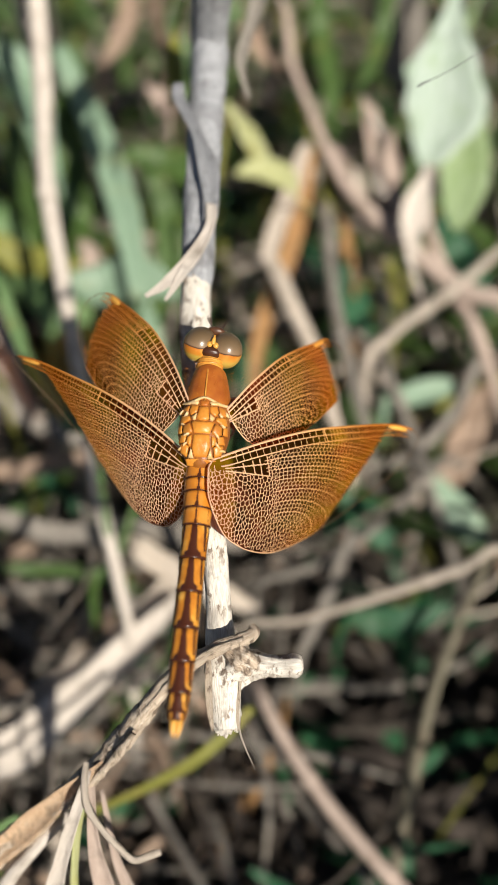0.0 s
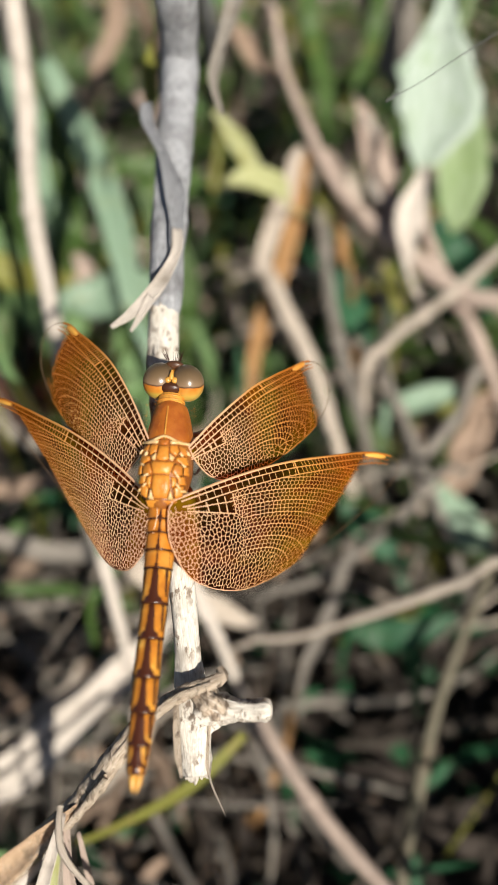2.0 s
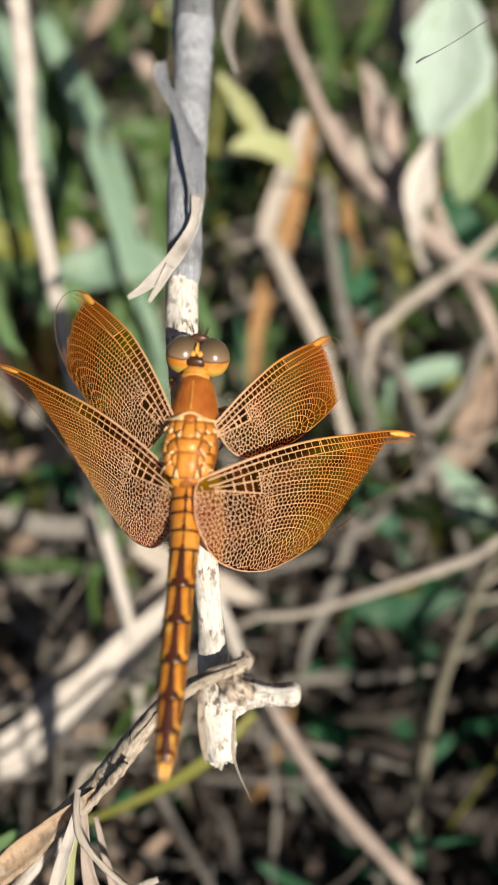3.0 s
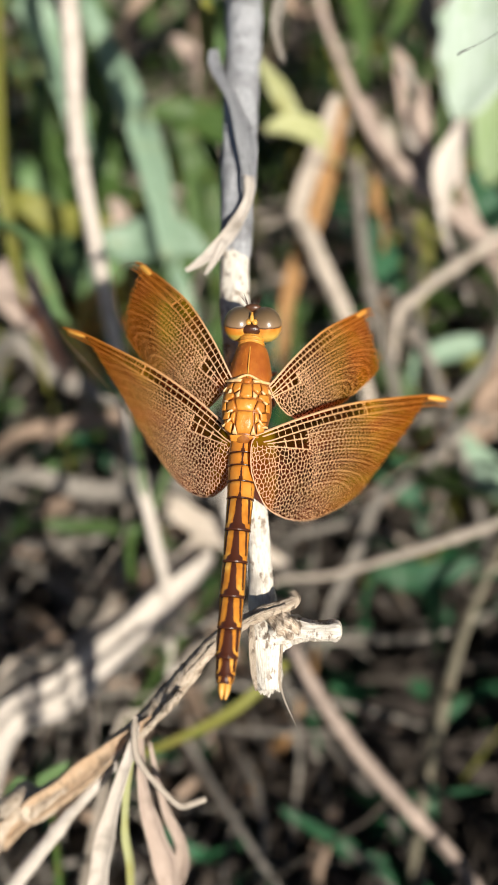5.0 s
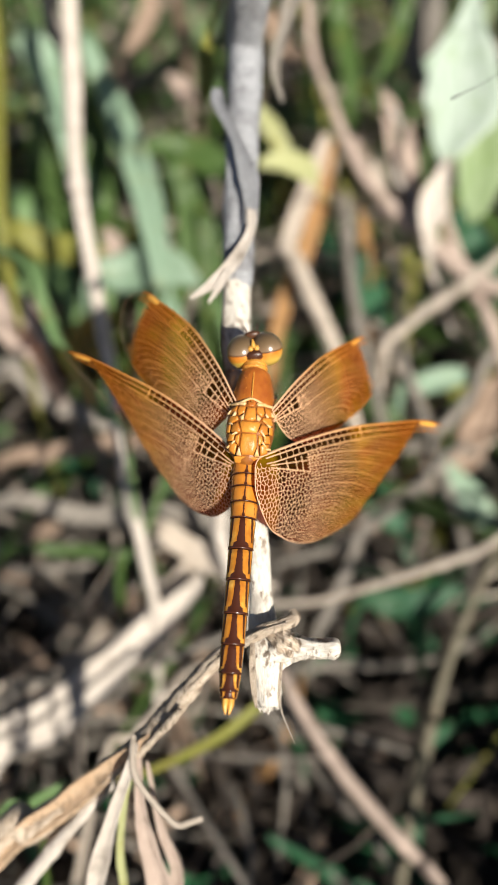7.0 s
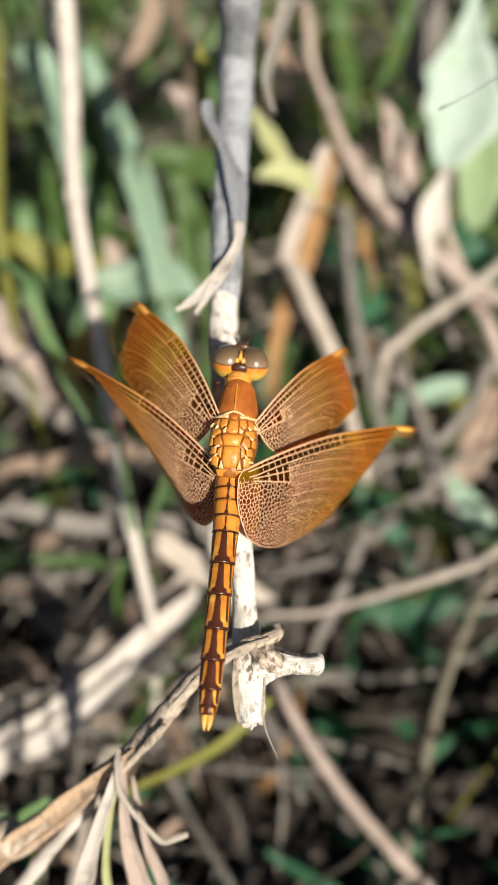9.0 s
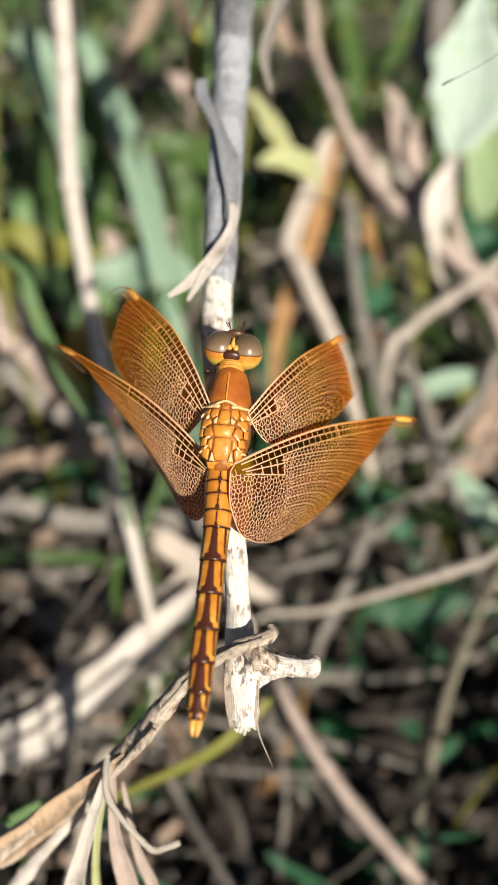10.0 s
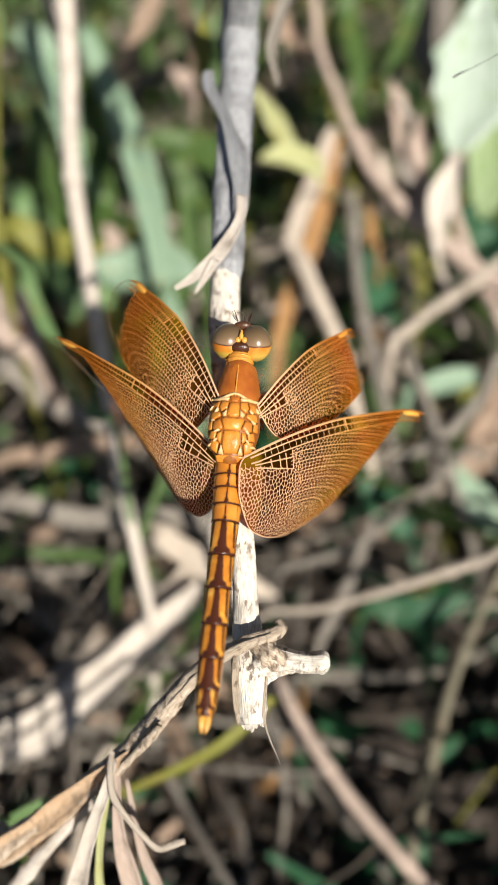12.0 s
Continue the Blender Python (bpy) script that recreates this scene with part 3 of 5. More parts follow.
# ---- the broken stem that the dragonfly sits on ----
def build_perch():
    bm = bmesh.new()
    add_tube(bm, [(-2.5, 38, -1, 0.34), (-0.78, 13.73, 14.26, 0.218), (-0.75, 11.48, 13.84, 0.201), (-0.73, 9.32, 13.48, 0.184), (-0.74, 7.96, 13.21, 0.177), (-0.72, 6.8, 12.92, 0.176), (-0.62, 5.75, 12.64, 0.165), (-0.5, 4.8, 12.37, 0.153), (-0.4, 4.21, 12.18, 0.143), (-0.32, 3.62, 11.93, 0.138), (-0.28, 3.30, 11.77, 0.165), (-0.25, 3.10, 11.68, 0.190)], 24, 170, 0.07, seed=3, ridges=0.012, grit=0.05)
    base = tagged(part("broken_stem", bm, WOOD), "broken dry plant stem, pale below its grey upper length", "dry stem")
    bm = bmesh.new()
    add_tube(bm, [(-2.5, 38, -1, 0.36), (-0.78, 13.73, 14.26, 0.297), (-0.75, 11.48, 13.84, 0.265), (-0.73, 9.32, 13.48, 0.228), (-0.74, 8.2, 13.27, 0.207), (-0.73, 7.56, 13.11, 0.195), (-0.74, 7.32, 13.06, 0.169)], 24, 130, 0.07, seed=3, ridges=0.015, grit=0.06)
    part("bark", bm, GREY_BARK, base, "blue-grey bark on the upper length")
    bm = bmesh.new()
    add_blade(bm, [(-1.13, 10.54, 13.88, 0.061), (-1.09, 10.31, 13.84, 0.083), (-0.96, 9.84, 13.84, 0.074), (-0.79, 9.36, 13.82, 0.093), (-0.64, 8.86, 13.76, 0.105), (-0.57, 8.38, 13.65, 0.096), (-0.56, 8.02, 13.55, 0.088)], (0.0, -0.55, 0.83), 0.05, 0.5, 6, 44, seed=5, ragged=0.3, twist=0.3)
    part("bark_strip", bm, GREY_BARK, base, "curled strip of grey bark")
    bm = bmesh.new()
    add_blade(bm, [(-0.55, 8.24, 13.63, 0.082), (-0.57, 7.91, 13.55, 0.087), (-0.7, 7.62, 13.46, 0.08), (-0.88, 7.35, 13.36, 0.066), (-1.11, 7.15, 13.26, 0.046), (-1.31, 7.02, 13.21, 0.023)], (0.0, -0.55, 0.83), 0.05, 0.5, 6, 34, seed=7, ragged=0.28)
    part("bark_strip", bm, BLEACHED, base, "pale lower part of the bark strip, split at its tip")
    bm = bmesh.new()
    add_blade(bm, [(-0.83, 7.35, 13.39, 0.059), (-0.96, 7.13, 13.28, 0.039), (-1.07, 6.95, 13.21, 0.016)], (0.0, -0.55, 0.83), 0.03, 0.4, 4, 10, seed=6)
    part("bark_splinter", bm, BLEACHED, base)
    bm = bmesh.new()
    add_tube(bm, [(-0.23, 3.02, 11.67, 0.173), (-0.03, 3.03, 11.8, 0.176), (0.12, 3.02, 11.89, 0.13), (0.28, 3, 11.92, 0.101), (0.41, 2.99, 11.95, 0.101), (0.49, 2.99, 11.96, 0.112), (0.55, 2.99, 11.96, 0.084), (0.57, 2.99, 11.96, 0.033)], 22, 46, 0.2, seed=8, ridges=0.02, grit=0.22)
    part("side_stub", bm, WOOD, base, "short broken side stub with a pale end")
    bm = bmesh.new()
    add_tube(bm, [(-0.27, 3.22, 11.73, 0.165), (-0.245, 3.06, 11.68, 0.205), (-0.235, 2.92, 11.61, 0.195), (-0.225, 2.76, 11.53, 0.168), (-0.215, 2.62, 11.47, 0.150), (-0.205, 2.50, 11.42, 0.138)], 28, 40, 0.10, seed=14, ridges=0.02, grit=0.07)
    part("broken_end", bm, WOOD, base, "bleached torn end of the stem")
    rng = random.Random(4)
    for i in range(9):
        bm = bmesh.new()
        turn = 2 * math.pi * i / 9 + rng.uniform(-0.3, 0.3)
        o = Vector((-0.205 + 0.118 * math.cos(turn), 2.51, 11.42)) + Vector((0, -0.40, 0.87)) * 0.115 * math.sin(turn)
        n = rng.uniform(0.02, 0.09)
        add_blade(bm, [(*(o + Vector((0.0, 0.26, 0.13))), 0.045), (*o, 0.045), (*(o + Vector((rng.uniform(-0.02, 0.02), -n, -n * 0.5))), 0.008)], (math.cos(turn), -0.3, math.sin(turn) + 0.3), 0.025, 0.2, 3, 6, seed=i)
        part("splinter", bm, WOOD, base)
    bm = bmesh.new()
    add_tube(bm, [(-0.10, 2.74, 11.62, 0.016), (-0.06, 2.44, 11.48, 0.011), (0.10, 2.13, 11.30, 0.004)], 5, 10, 0.1, seed=9)
    part("loose_fibre", bm, STRAW, base)
    bm = bmesh.new()
    add_tube(bm, [(-0.25, 3.19, 11.92, 0.051), (-0.16, 3.12, 11.97, 0.096), (-0.04, 3.04, 11.96, 0.123), (0.05, 2.99, 11.9, 0.107), (0.1, 2.95, 11.82, 0.045)], 18, 34, 0.25, seed=12, grit=0.7)
    part("knot", bm, BARK, base, "rough brown knot where the branch wraps round")
    for points in ([(-0.4, 3.06, 11.89, 0.023), (-0.39, 2.84, 11.78, 0.034), (-0.37, 2.6, 11.67, 0.028), (-0.34, 2.43, 11.57, 0.011)], [(-0.06, 2.94, 11.80, 0.012), (-0.08, 2.76, 11.68, 0.014), (-0.09, 2.58, 11.58, 0.012), (-0.08, 2.46, 11.50, 0.006)]):
        bm = bmesh.new()
        add_blade(bm, points, (0, -0.5, 0.85), 0.02, 0.5, 4, 12, seed=points[0][0], ragged=0.35)
        part("bark_flake", bm, BARK, base)
    return base


build_perch()


def build_branch():
    bm = bmesh.new()
    add_tube(bm, [(0.03, 3.36, 12.11, 0.034), (0.06, 3.27, 12.1, 0.067), (-0.07, 3.19, 12.11, 0.078), (-0.32, 3.14, 12.01, 0.073), (-0.61, 3.07, 11.71, 0.081), (-0.94, 2.93, 11.29, 0.101), (-1.3, 2.68, 10.73, 0.123), (-1.64, 2.44, 10.3, 0.119), (-2.05, 2.2, 9.88, 0.128), (-2.56, 1.91, 9.35, 0.152), (-3.24, 1.6, 8.74, 0.19), (-4.11, 1.21, 7.83, 0.214), (-9, -3.5, -1, 0.25)], 18, 150, 0.13, 0.85, seed=21, ridges=0.05, grit=0.22)
    base = tagged(part("side_branch", bm, BARK), "thin dry brown branch wrapped round the broken stem", "dry branch")
    for points in ([(-0.49, 3.11, 11.89, 0.011), (-0.85, 3.01, 11.5, 0.02), (-1.23, 2.77, 10.93, 0.027), (-1.57, 2.55, 10.48, 0.028), (-1.97, 2.32, 10.08, 0.019), (-2.41, 2.08, 9.6, 0.01)], [(-0.04, 3.18, 12.18, 0.022), (-0.38, 3.1, 12.05, 0.022), (-0.7, 3.01, 11.69, 0.023), (-1.1, 2.78, 11.13, 0.024), (-1.33, 2.6, 10.74, 0.018)], [(-1.22, 2.57, 10.96, 0.036), (-1.41, 2.44, 10.68, 0.049), (-1.72, 2.25, 10.28, 0.05), (-2.09, 2.03, 9.93, 0.057), (-2.53, 1.82, 9.46, 0.045), (-2.89, 1.6, 9.12, 0.026)]):
        bm = bmesh.new()
        add_tube(bm, points, 8, 60, 0.25, 0.7, seed=points[0][1], grit=0.5)
        part("bark_strand", bm, BARK, base)
    bm = bmesh.new()
    add_tube(bm, [(-1.82, 2.4, 10.39, 0.031), (-1.81, 2.2, 10.37, 0.031), (-1.76, 1.96, 10.26, 0.034), (-1.6, 1.77, 10.11, 0.031), (-1.42, 1.63, 9.95, 0.040), (-1.24, 1.51, 9.8, 0.046), (-1.10, 1.55, 9.78, 0.055), (-0.95, 1.61, 9.75, 0.045)], 8, 34, 0.3, 0.6, seed=23, grit=0.3)
    part("curled_fibre", bm, STRAW, base, "thin pale curled fibre")
    torn = [
        ([(-1.78, 2.33, 10.36, 0.03), (-1.87, 1.95, 10.22, 0.06), (-2.07, 1.57, 9.7, 0.085), (-2.31, 0.94, 8.78, 0.12), (-2.62, -0.1, 7.2, 0.10), (-2.8, -1.2, 5.6, 0.03)], BLEACHED, 25),
        ([(-1.76, 2.32, 10.3, 0.03), (-1.71, 1.74, 9.93, 0.07), (-1.61, 1.28, 9.12, 0.12), (-1.5, 0.99, 8.56, 0.17), (-1.40, 0.3, 7.5, 0.17), (-1.35, -0.7, 6.2, 0.05)], PINK_STRAW, 26),
        ([(-1.80, 2.30, 10.2, 0.02), (-1.95, 1.72, 9.70, 0.04), (-1.99, 1.28, 9.01, 0.05), (-1.99, 0.94, 8.41, 0.05), (-2.02, 0.2, 7.2, 0.02)], LEMON, 30),
        ([(-1.66, 2.20, 10.0, 0.02), (-1.50, 1.60, 9.35, 0.05), (-1.30, 1.17, 8.60, 0.09), (-1.42, 0.85, 8.05, 0.15), (-1.65, 0.3, 7.3, 0.08)], PINK_STRAW, 31),
    ]
    for points, mat, seed in torn:
        bm = bmesh.new()
        add_blade(bm, points, (0.1, -0.5, 0.8), 0.03, 0.7, 7, 30, seed=seed, ragged=0.3, twist=0.3)
        part("torn_sheath", bm, mat, base, "torn pale leaf sheath hanging off")
    bm = bmesh.new()
    add_blade(bm, [(-1.62, 2.4, 10.44, 0.015), (-1.85, 2.26, 10.25, 0.056), (-2.15, 2.1, 9.99, 0.101), (-2.51, 1.91, 9.62, 0.135), (-3.03, 1.66, 9.12, 0.152), (-3.84, 1.28, 8.34, 0.158)], (0.1, -0.5, 0.8), 0.03, 0.9, 7, 36, seed=28, ragged=0.3)
    part("outer_sheath", bm, PEACH, base, "peach-coloured dry sheath round the lower branch")
    return base


build_branch()

# ---- stems, blades and leaves behind ----
stem("dry_reed", [(-9, 33, -1, 0.25), (-4.72, 17.87, 12.34, 0.189), (-4.43, 15.53, 11.11, 0.193), (-4.22, 13.56, 10.14, 0.171), (-3.84, 11.9, 9.16, 0.16), (-3.39, 10.2, 8.15, 0.15), (-3.01, 8.47, 6.87, 0.142), (-2.6, 7.1, 5.6, 0.127), (-2.36, 6.11, 4.37, 0.104), (-2.6, 4.5, -0.6, 0.1)], BLEACHED, "upright pale dry stem with a bleached face", "reed")
stem("dry_straw", [(-1, 30, 1, 0.117), (0.33, 21.33, 9.94, 0.107), (0.74, 19.73, 9.26, 0.112), (1.23, 18.44, 8.67, 0.124), (1.87, 16.93, 8.04, 0.142), (2.69, 15.94, 7.56, 0.181), (3.72, 15.06, 7.16, 0.225), (4.8, 14.11, 6.83, 0.235), (6.3, 12.89, 6.42, 0.217), (9, 9, -0.6, 0.15)], PINK_STRAW, "pale dry straw slanting through the grass", "reed")
stem("dry_straw", [(-2, 5.5, -0.5, 0.08), (-0.49, 6.6, 3.99, 0.052), (1.01, 6.89, 4.33, 0.069), (2.14, 7.13, 4.64, 0.085), (3.27, 7.41, 4.97, 0.096), (4.26, 7.66, 5.28, 0.107), (5.5, 7.96, 5.5, 0.107), (11, 9, -0.5, 0.15)], STRAW, "long dry straw with a bleached joint lying low", "reed")
stem("dry_reed", [(-0.3, 8.5, -0.4, 0.08), (0.13, 5.56, 4.33, 0.109), (0.69, 4.56, 4.09, 0.133), (1.31, 3.73, 3.83, 0.141), (1.9, 3.08, 3.6, 0.144), (2.67, 2.32, 3.4, 0.141), (3.46, 1.61, 3.0, 0.131), (4.6, 0.2, 1.6, 0.13), (5.5, -2.5, -1, 0.12)], PINK_STRAW, "greyish pale dry stem lying in the litter", "reed")
stem("dry_reed", [(7, 14, -0.5, 0.1), (5.15, 8.68, 4.8, 0.083), (4.26, 6.8, 4.15, 0.104), (3.68, 5.52, 3.81, 0.118), (3.27, 4.08, 3.11, 0.132), (2.86, 2.42, 2.36, 0.134), (2.9, 0.8, 0.6, 0.14), (3.2, -0.6, -0.6, 0.2)], STRAW_OLIVE, "dull olive-brown dry stem rising from the litter", "reed")
leaf("withered_sedge", [(2.3, 21, 2, 0.15), (1.31, 17.98, 7.95, 0.112), (0.81, 16.8, 7.57, 0.206), (0.36, 15.53, 7.13, 0.202), (0.2, 15.02, 6.88, 0.174)], STRAW, "folded pale dry blade, bent at a joint", "withered sedge")
stem("dry_reed", [(0.13, 15.03, 7.01, 0.177), (0.42, 14.71, 6.89, 0.207), (0.81, 13.94, 6.45, 0.195), (1.4, 12.91, 5.81, 0.184), (1.79, 11.79, 5.11, 0.163), (2.3, 10.75, 3.84, 0.125), (3, 10.5, -0.5, 0.12)], STRAW, "pale dry stem bent sharply at a swollen joint", "reed")
leaf("withered_sedge", [(2.2, 23, 1, 0.1), (1.35, 18.16, 7.84, 0.141), (1.09, 16.77, 7.18, 0.209), (0.7, 15.49, 6.48, 0.221), (0.23, 14.3, 5.72, 0.206), (-0.03, 12.97, 4.73, 0.151), (0.2, 13, -0.4, 0.1)], STRAW_WARM, "orange-brown dry leaf sheath", "withered sedge")
stem("dry_reed", [(2.6, 23, 1, 0.078), (1.64, 16.68, 7.24, 0.119), (1.72, 15.96, 6.96, 0.161), (1.77, 15.15, 6.6, 0.138), (1.92, 14.12, 6.09, 0.157), (2.3, 12.69, 5.27, 0.156), (2.71, 11.5, 4.4, 0.135), (3.6, 11, -0.5, 0.1)], STRAW_GREY, "greyish dry stem with a pale joint", "reed")
stem("dry_straw", [(3, 11.5, -0.5, 0.1), (2.6, 12.66, 5.5, 0.123), (3.05, 13.23, 6.05, 0.133), (3.82, 13.69, 6.52, 0.142), (4.71, 14.14, 6.98, 0.152), (6.5, 16, 7.2, 0.078)], STRAW, "short pale dry straw crossing the others", "reed")
stem("dry_straw", [(4, 20, 3, 0.078), (3.12, 13.19, 5.52, 0.115), (3.58, 12.04, 4.8, 0.125), (4.09, 10.8, 4, 0.124), (4.65, 9.68, 3.04, 0.114), (6, 8.6, -0.5, 0.1)], STRAW_GREY, "greyish straw leaning in the undergrowth", "reed")
leaf("withered_sedge", [(-6.5, -1, 1, 0.3), (-5.78, 3.40, 3.46, 0.30), (-4.45, 4.38, 3.96, 0.33), (-3.53, 5.12, 4.25, 0.33), (-2.87, 5.72, 4.3, 0.34), (-2.37, 6.18, 4.52, 0.31), (-1.86, 6.68, 4.72, 0.22), (-1.47, 7.08, 4.82, 0.08)], BLEACHED, "broad pale dry blade lying over the litter", "withered sedge", fold=0.3, ragged=0.12)
leaf("withered_sedge", [(-7.0, -0.4, 0.9, 0.14), (-5.95, 4.02, 3.40, 0.15), (-4.62, 4.98, 3.88, 0.17), (-3.66, 5.72, 4.12, 0.16), (-2.95, 6.22, 4.18, 0.13), (-2.30, 6.70, 4.30, 0.05)], STRAW, "slim dry straw-coloured blade beside a broader one", "withered sedge", fold=0.3)
leaf("withered_sedge", [(-4, 1.5, -0.4, 0.1), (-4.03, 5.39, 3.33, 0.114), (-3.23, 5.94, 3.74, 0.296), (-2.44, 6.58, 4.09, 0.366), (-1.83, 7.31, 4.39, 0.301), (-1.42, 8.1, 4.61, 0.083), (-1.2, 9.5, 0.5, 0.05)], STRAW, "greyish dry blade under the pale one", "withered sedge", fold=0.4)
leaf("withered_sedge", [(-7, 1, -0.4, 0.1), (-5.91, 4.56, 3.34, 0.143), (-4.83, 5.12, 3.63, 0.189), (-3.85, 5.7, 3.94, 0.179), (-2.99, 6.18, 4.05, 0.068)], STRAW, "narrow pale dry blade", "withered sedge", fold=0.4, ragged=0.12)
stem("dry_straw", [(-8, 2, -0.5, 0.1), (-5.48, 4.65, 3.78, 0.068), (-3.55, 5.16, 4.04, 0.085), (-1.92, 5.67, 4.17, 0.095), (-0.6, 6.19, 4.18, 0.088), (0.6, 8, -0.5, 0.08)], STRAW_GREY, "thin greyish straw across the broad blade", "reed")
stem("dry_straw", [(-4.5, -1.5, -0.5, 0.1), (-3.22, 3.38, 4.08, 0.071), (-2.61, 3.91, 4.48, 0.079), (-1.92, 4.67, 4.79, 0.088), (-1.54, 5.22, 4.7, 0.082), (-0.5, 7.5, -0.3, 0.08)], STRAW, "slanting pale straw behind the branch", "reed")
leaf("withered_sedge", [(-9, 9, -0.4, 0.15), (-6.2, 8.88, 4.67, 0.181), (-4.24, 8.65, 4.63, 0.216), (-2.52, 8.61, 4.86, 0.237), (-1.09, 8.53, 4.8, 0.202), (-0.13, 8.49, 4.52, 0.12)], STRAW_GREY, "flat greyish dry blade lying sideways", "withered sedge")
leaf("withered_sedge", [(-3.4, 10, -0.4, 0.1), (-2.56, 8.1, 5.22, 0.172), (-1.86, 7.73, 5.08, 0.262), (-1.17, 7.46, 4.87, 0.284), (-0.6, 7.36, 4.55, 0.23), (0.1, 7.25, 3.97, 0.118)], STRAW, "short warm pale dry blade", "withered sedge")
leaf("sedge", [(-7, 2, -0.5, 0.05), (-3.32, 2.7, 5.32, 0.037), (-2.53, 2.82, 5.79, 0.054), (-1.69, 3.04, 6.33, 0.079), (-0.89, 3.34, 6.8, 0.103), (-0.37, 3.69, 7.06, 0.103), (0.07, 4.13, 7.14, 0.079)], YELLOW_GREEN, "yellowish green grass blade", "sedge")
leaf("sedge", [(-6.5, 24, 4, 0.2), (-5.2, 19.71, 9.47, 0.19), (-4.58, 18.75, 9.14, 0.26), (-3.83, 17.27, 8.42, 0.36), (-3.25, 15.94, 7.8, 0.36), (-2.92, 14.71, 7.14, 0.28), (-2.70, 13.76, 6.44, 0.20), (-2.23, 12.87, 5.65, 0.132), (-2, 12, -0.5, 0.1)], GREEN_PALE, "broad pale green grass blade arching down", "sedge", fold=0.2)
leaf("sedge", [(-9, 26, 3, 0.2), (-6.97, 20.2, 9.21, 0.284), (-6.02, 19.34, 8.95, 0.462), (-5.48, 18.14, 8.31, 0.416), (-5.17, 17.04, 7.62, 0.248), (-5, 16, -0.5, 0.1)], GREEN_PALE, "short pale green grass blade", "sedge")
leaf("sedge", [(-7, 13, 9, 0.05), (-4.86, 11.15, 9.85, 0.081), (-4.4, 10.27, 9.45, 0.13), (-3.85, 9.34, 9, 0.138), (-3.25, 8.62, 8.47, 0.108), (-2.79, 8.17, 7.89, 0.06), (-2.8, 5.5, -0.6, 0.05)], MEADOW, "narrow green grass blade", "sedge")
leaf("sedge", [(-8.5, 7, -0.4, 0.1), (-6.01, 7.76, 4.1, 0.107), (-4.67, 7.91, 4.33, 0.142), (-3.46, 7.82, 4.39, 0.141), (-2.51, 7.58, 4.22, 0.106), (-1.92, 7.38, 3.95, 0.047)], GREEN, "green grass blade bowed low over the litter", "sedge")
leaf("sedge", [(-3, 5.5, -0.5, 0.06), (-3.25, 7.13, 4.5, 0.08), (-2.76, 7.78, 5.23, 0.09), (-2.3, 8.73, 6.06, 0.079), (-2.07, 9.36, 6.53, 0.045)], GREEN, "thin green grass blade", "sedge")
leaf("silvery_leaf", [(5, 23, 10, 0.1), (4.72, 21.29, 10.91, 0.151), (4.64, 20.2, 10.35, 0.204), (4.55, 19.55, 9.99, 0.473), (4.44, 18.8, 9.56, 0.821), (4.33, 17.94, 9.05, 0.924), (4.18, 17.36, 8.68, 0.734), (4.01, 16.94, 8.43, 0.373), (3.9, 16.75, 8.29, 0.067)], SILVER, "broad pale silvery green leaf in full sun", "leaf", fold=0.45, ragged=0.22)
leaf("silvery_leaf", [(6, 23, 10, 0.05), (4.92, 19.89, 9.25, 0.141), (5.08, 19, 8.72, 0.448), (5.11, 18.03, 8.25, 0.596), (5.03, 17.13, 7.83, 0.618), (4.88, 16.35, 7.5, 0.408), (4.77, 15.94, 7.32, 0.203), (4.72, 15.69, 7.25, 0.04)], SILVER_GREEN, "light green silvery leaf with a drooping tip", "leaf", fold=0.3, ragged=0.16)
leaf("yellow_leaf", [(-0.6, 19, 8, 0.05), (-0.84, 17.4, 9.51, 0.064), (-0.58, 17.05, 9.38, 0.128), (-0.31, 16.65, 9.2, 0.172), (-0.05, 16.27, 8.92, 0.191), (0.23, 15.91, 8.72, 0.14), (0.38, 15.73, 8.59, 0.051)], LEMON, "withering yellow-green leaf with a ragged lobe", "leaf", ragged=0.35)
leaf("withered_sedge", [(0.01, 13.45, 14.06, 0.114), (-0.06, 12.82, 13.84, 0.129), (-0.22, 12.11, 13.68, 0.092), (-0.3, 11.58, 13.54, 0.074), (-0.17, 11.12, 13.32, 0.033)], STRAW_GREY, "thin shrivelled grey sheath hanging beside the stem", "withered sedge", fold=0.7, ragged=0.3)
leaf("dry_leaf", [(3.2, 22, 7, 0.1), (2.54, 18.81, 8.82, 0.069), (2.67, 18.33, 8.59, 0.207), (2.75, 17.54, 8.25, 0.137), (3.01, 16.79, 7.82, 0.177), (3.14, 15.97, 7.46, 0.135), (3.48, 15.22, 7.15, 0.067)], PINK_STRAW, "crumpled pale dry leaf caught on the straw", "leaf", ragged=0.4, fold=0.6)
leaf("dry_leaf", [(1.85, 17.89, 8.14, 0.069), (1.99, 17.29, 7.94, 0.192), (2.16, 16.82, 7.72, 0.246), (2.5, 16.22, 7.27, 0.15), (2.83, 15.58, 6.93, 0.082)], PINK_STRAW, "small crumpled pale dry leaf", "leaf", ragged=0.4, fold=0.6)
leaf("pale_leaf", [(3.92, 16.3, 8.7, 0.077), (3.77, 15.81, 8.46, 0.167), (3.57, 15.26, 8.18, 0.281), (3.47, 14.9, 7.91, 0.306), (3.54, 14.61, 7.58, 0.192), (3.64, 14.35, 7.13, 0.065), (5, 14.5, 4, 0.05)], BLEACHED, "bleached withered leaf folded over the straw", "leaf", ragged=0.3, fold=0.5)
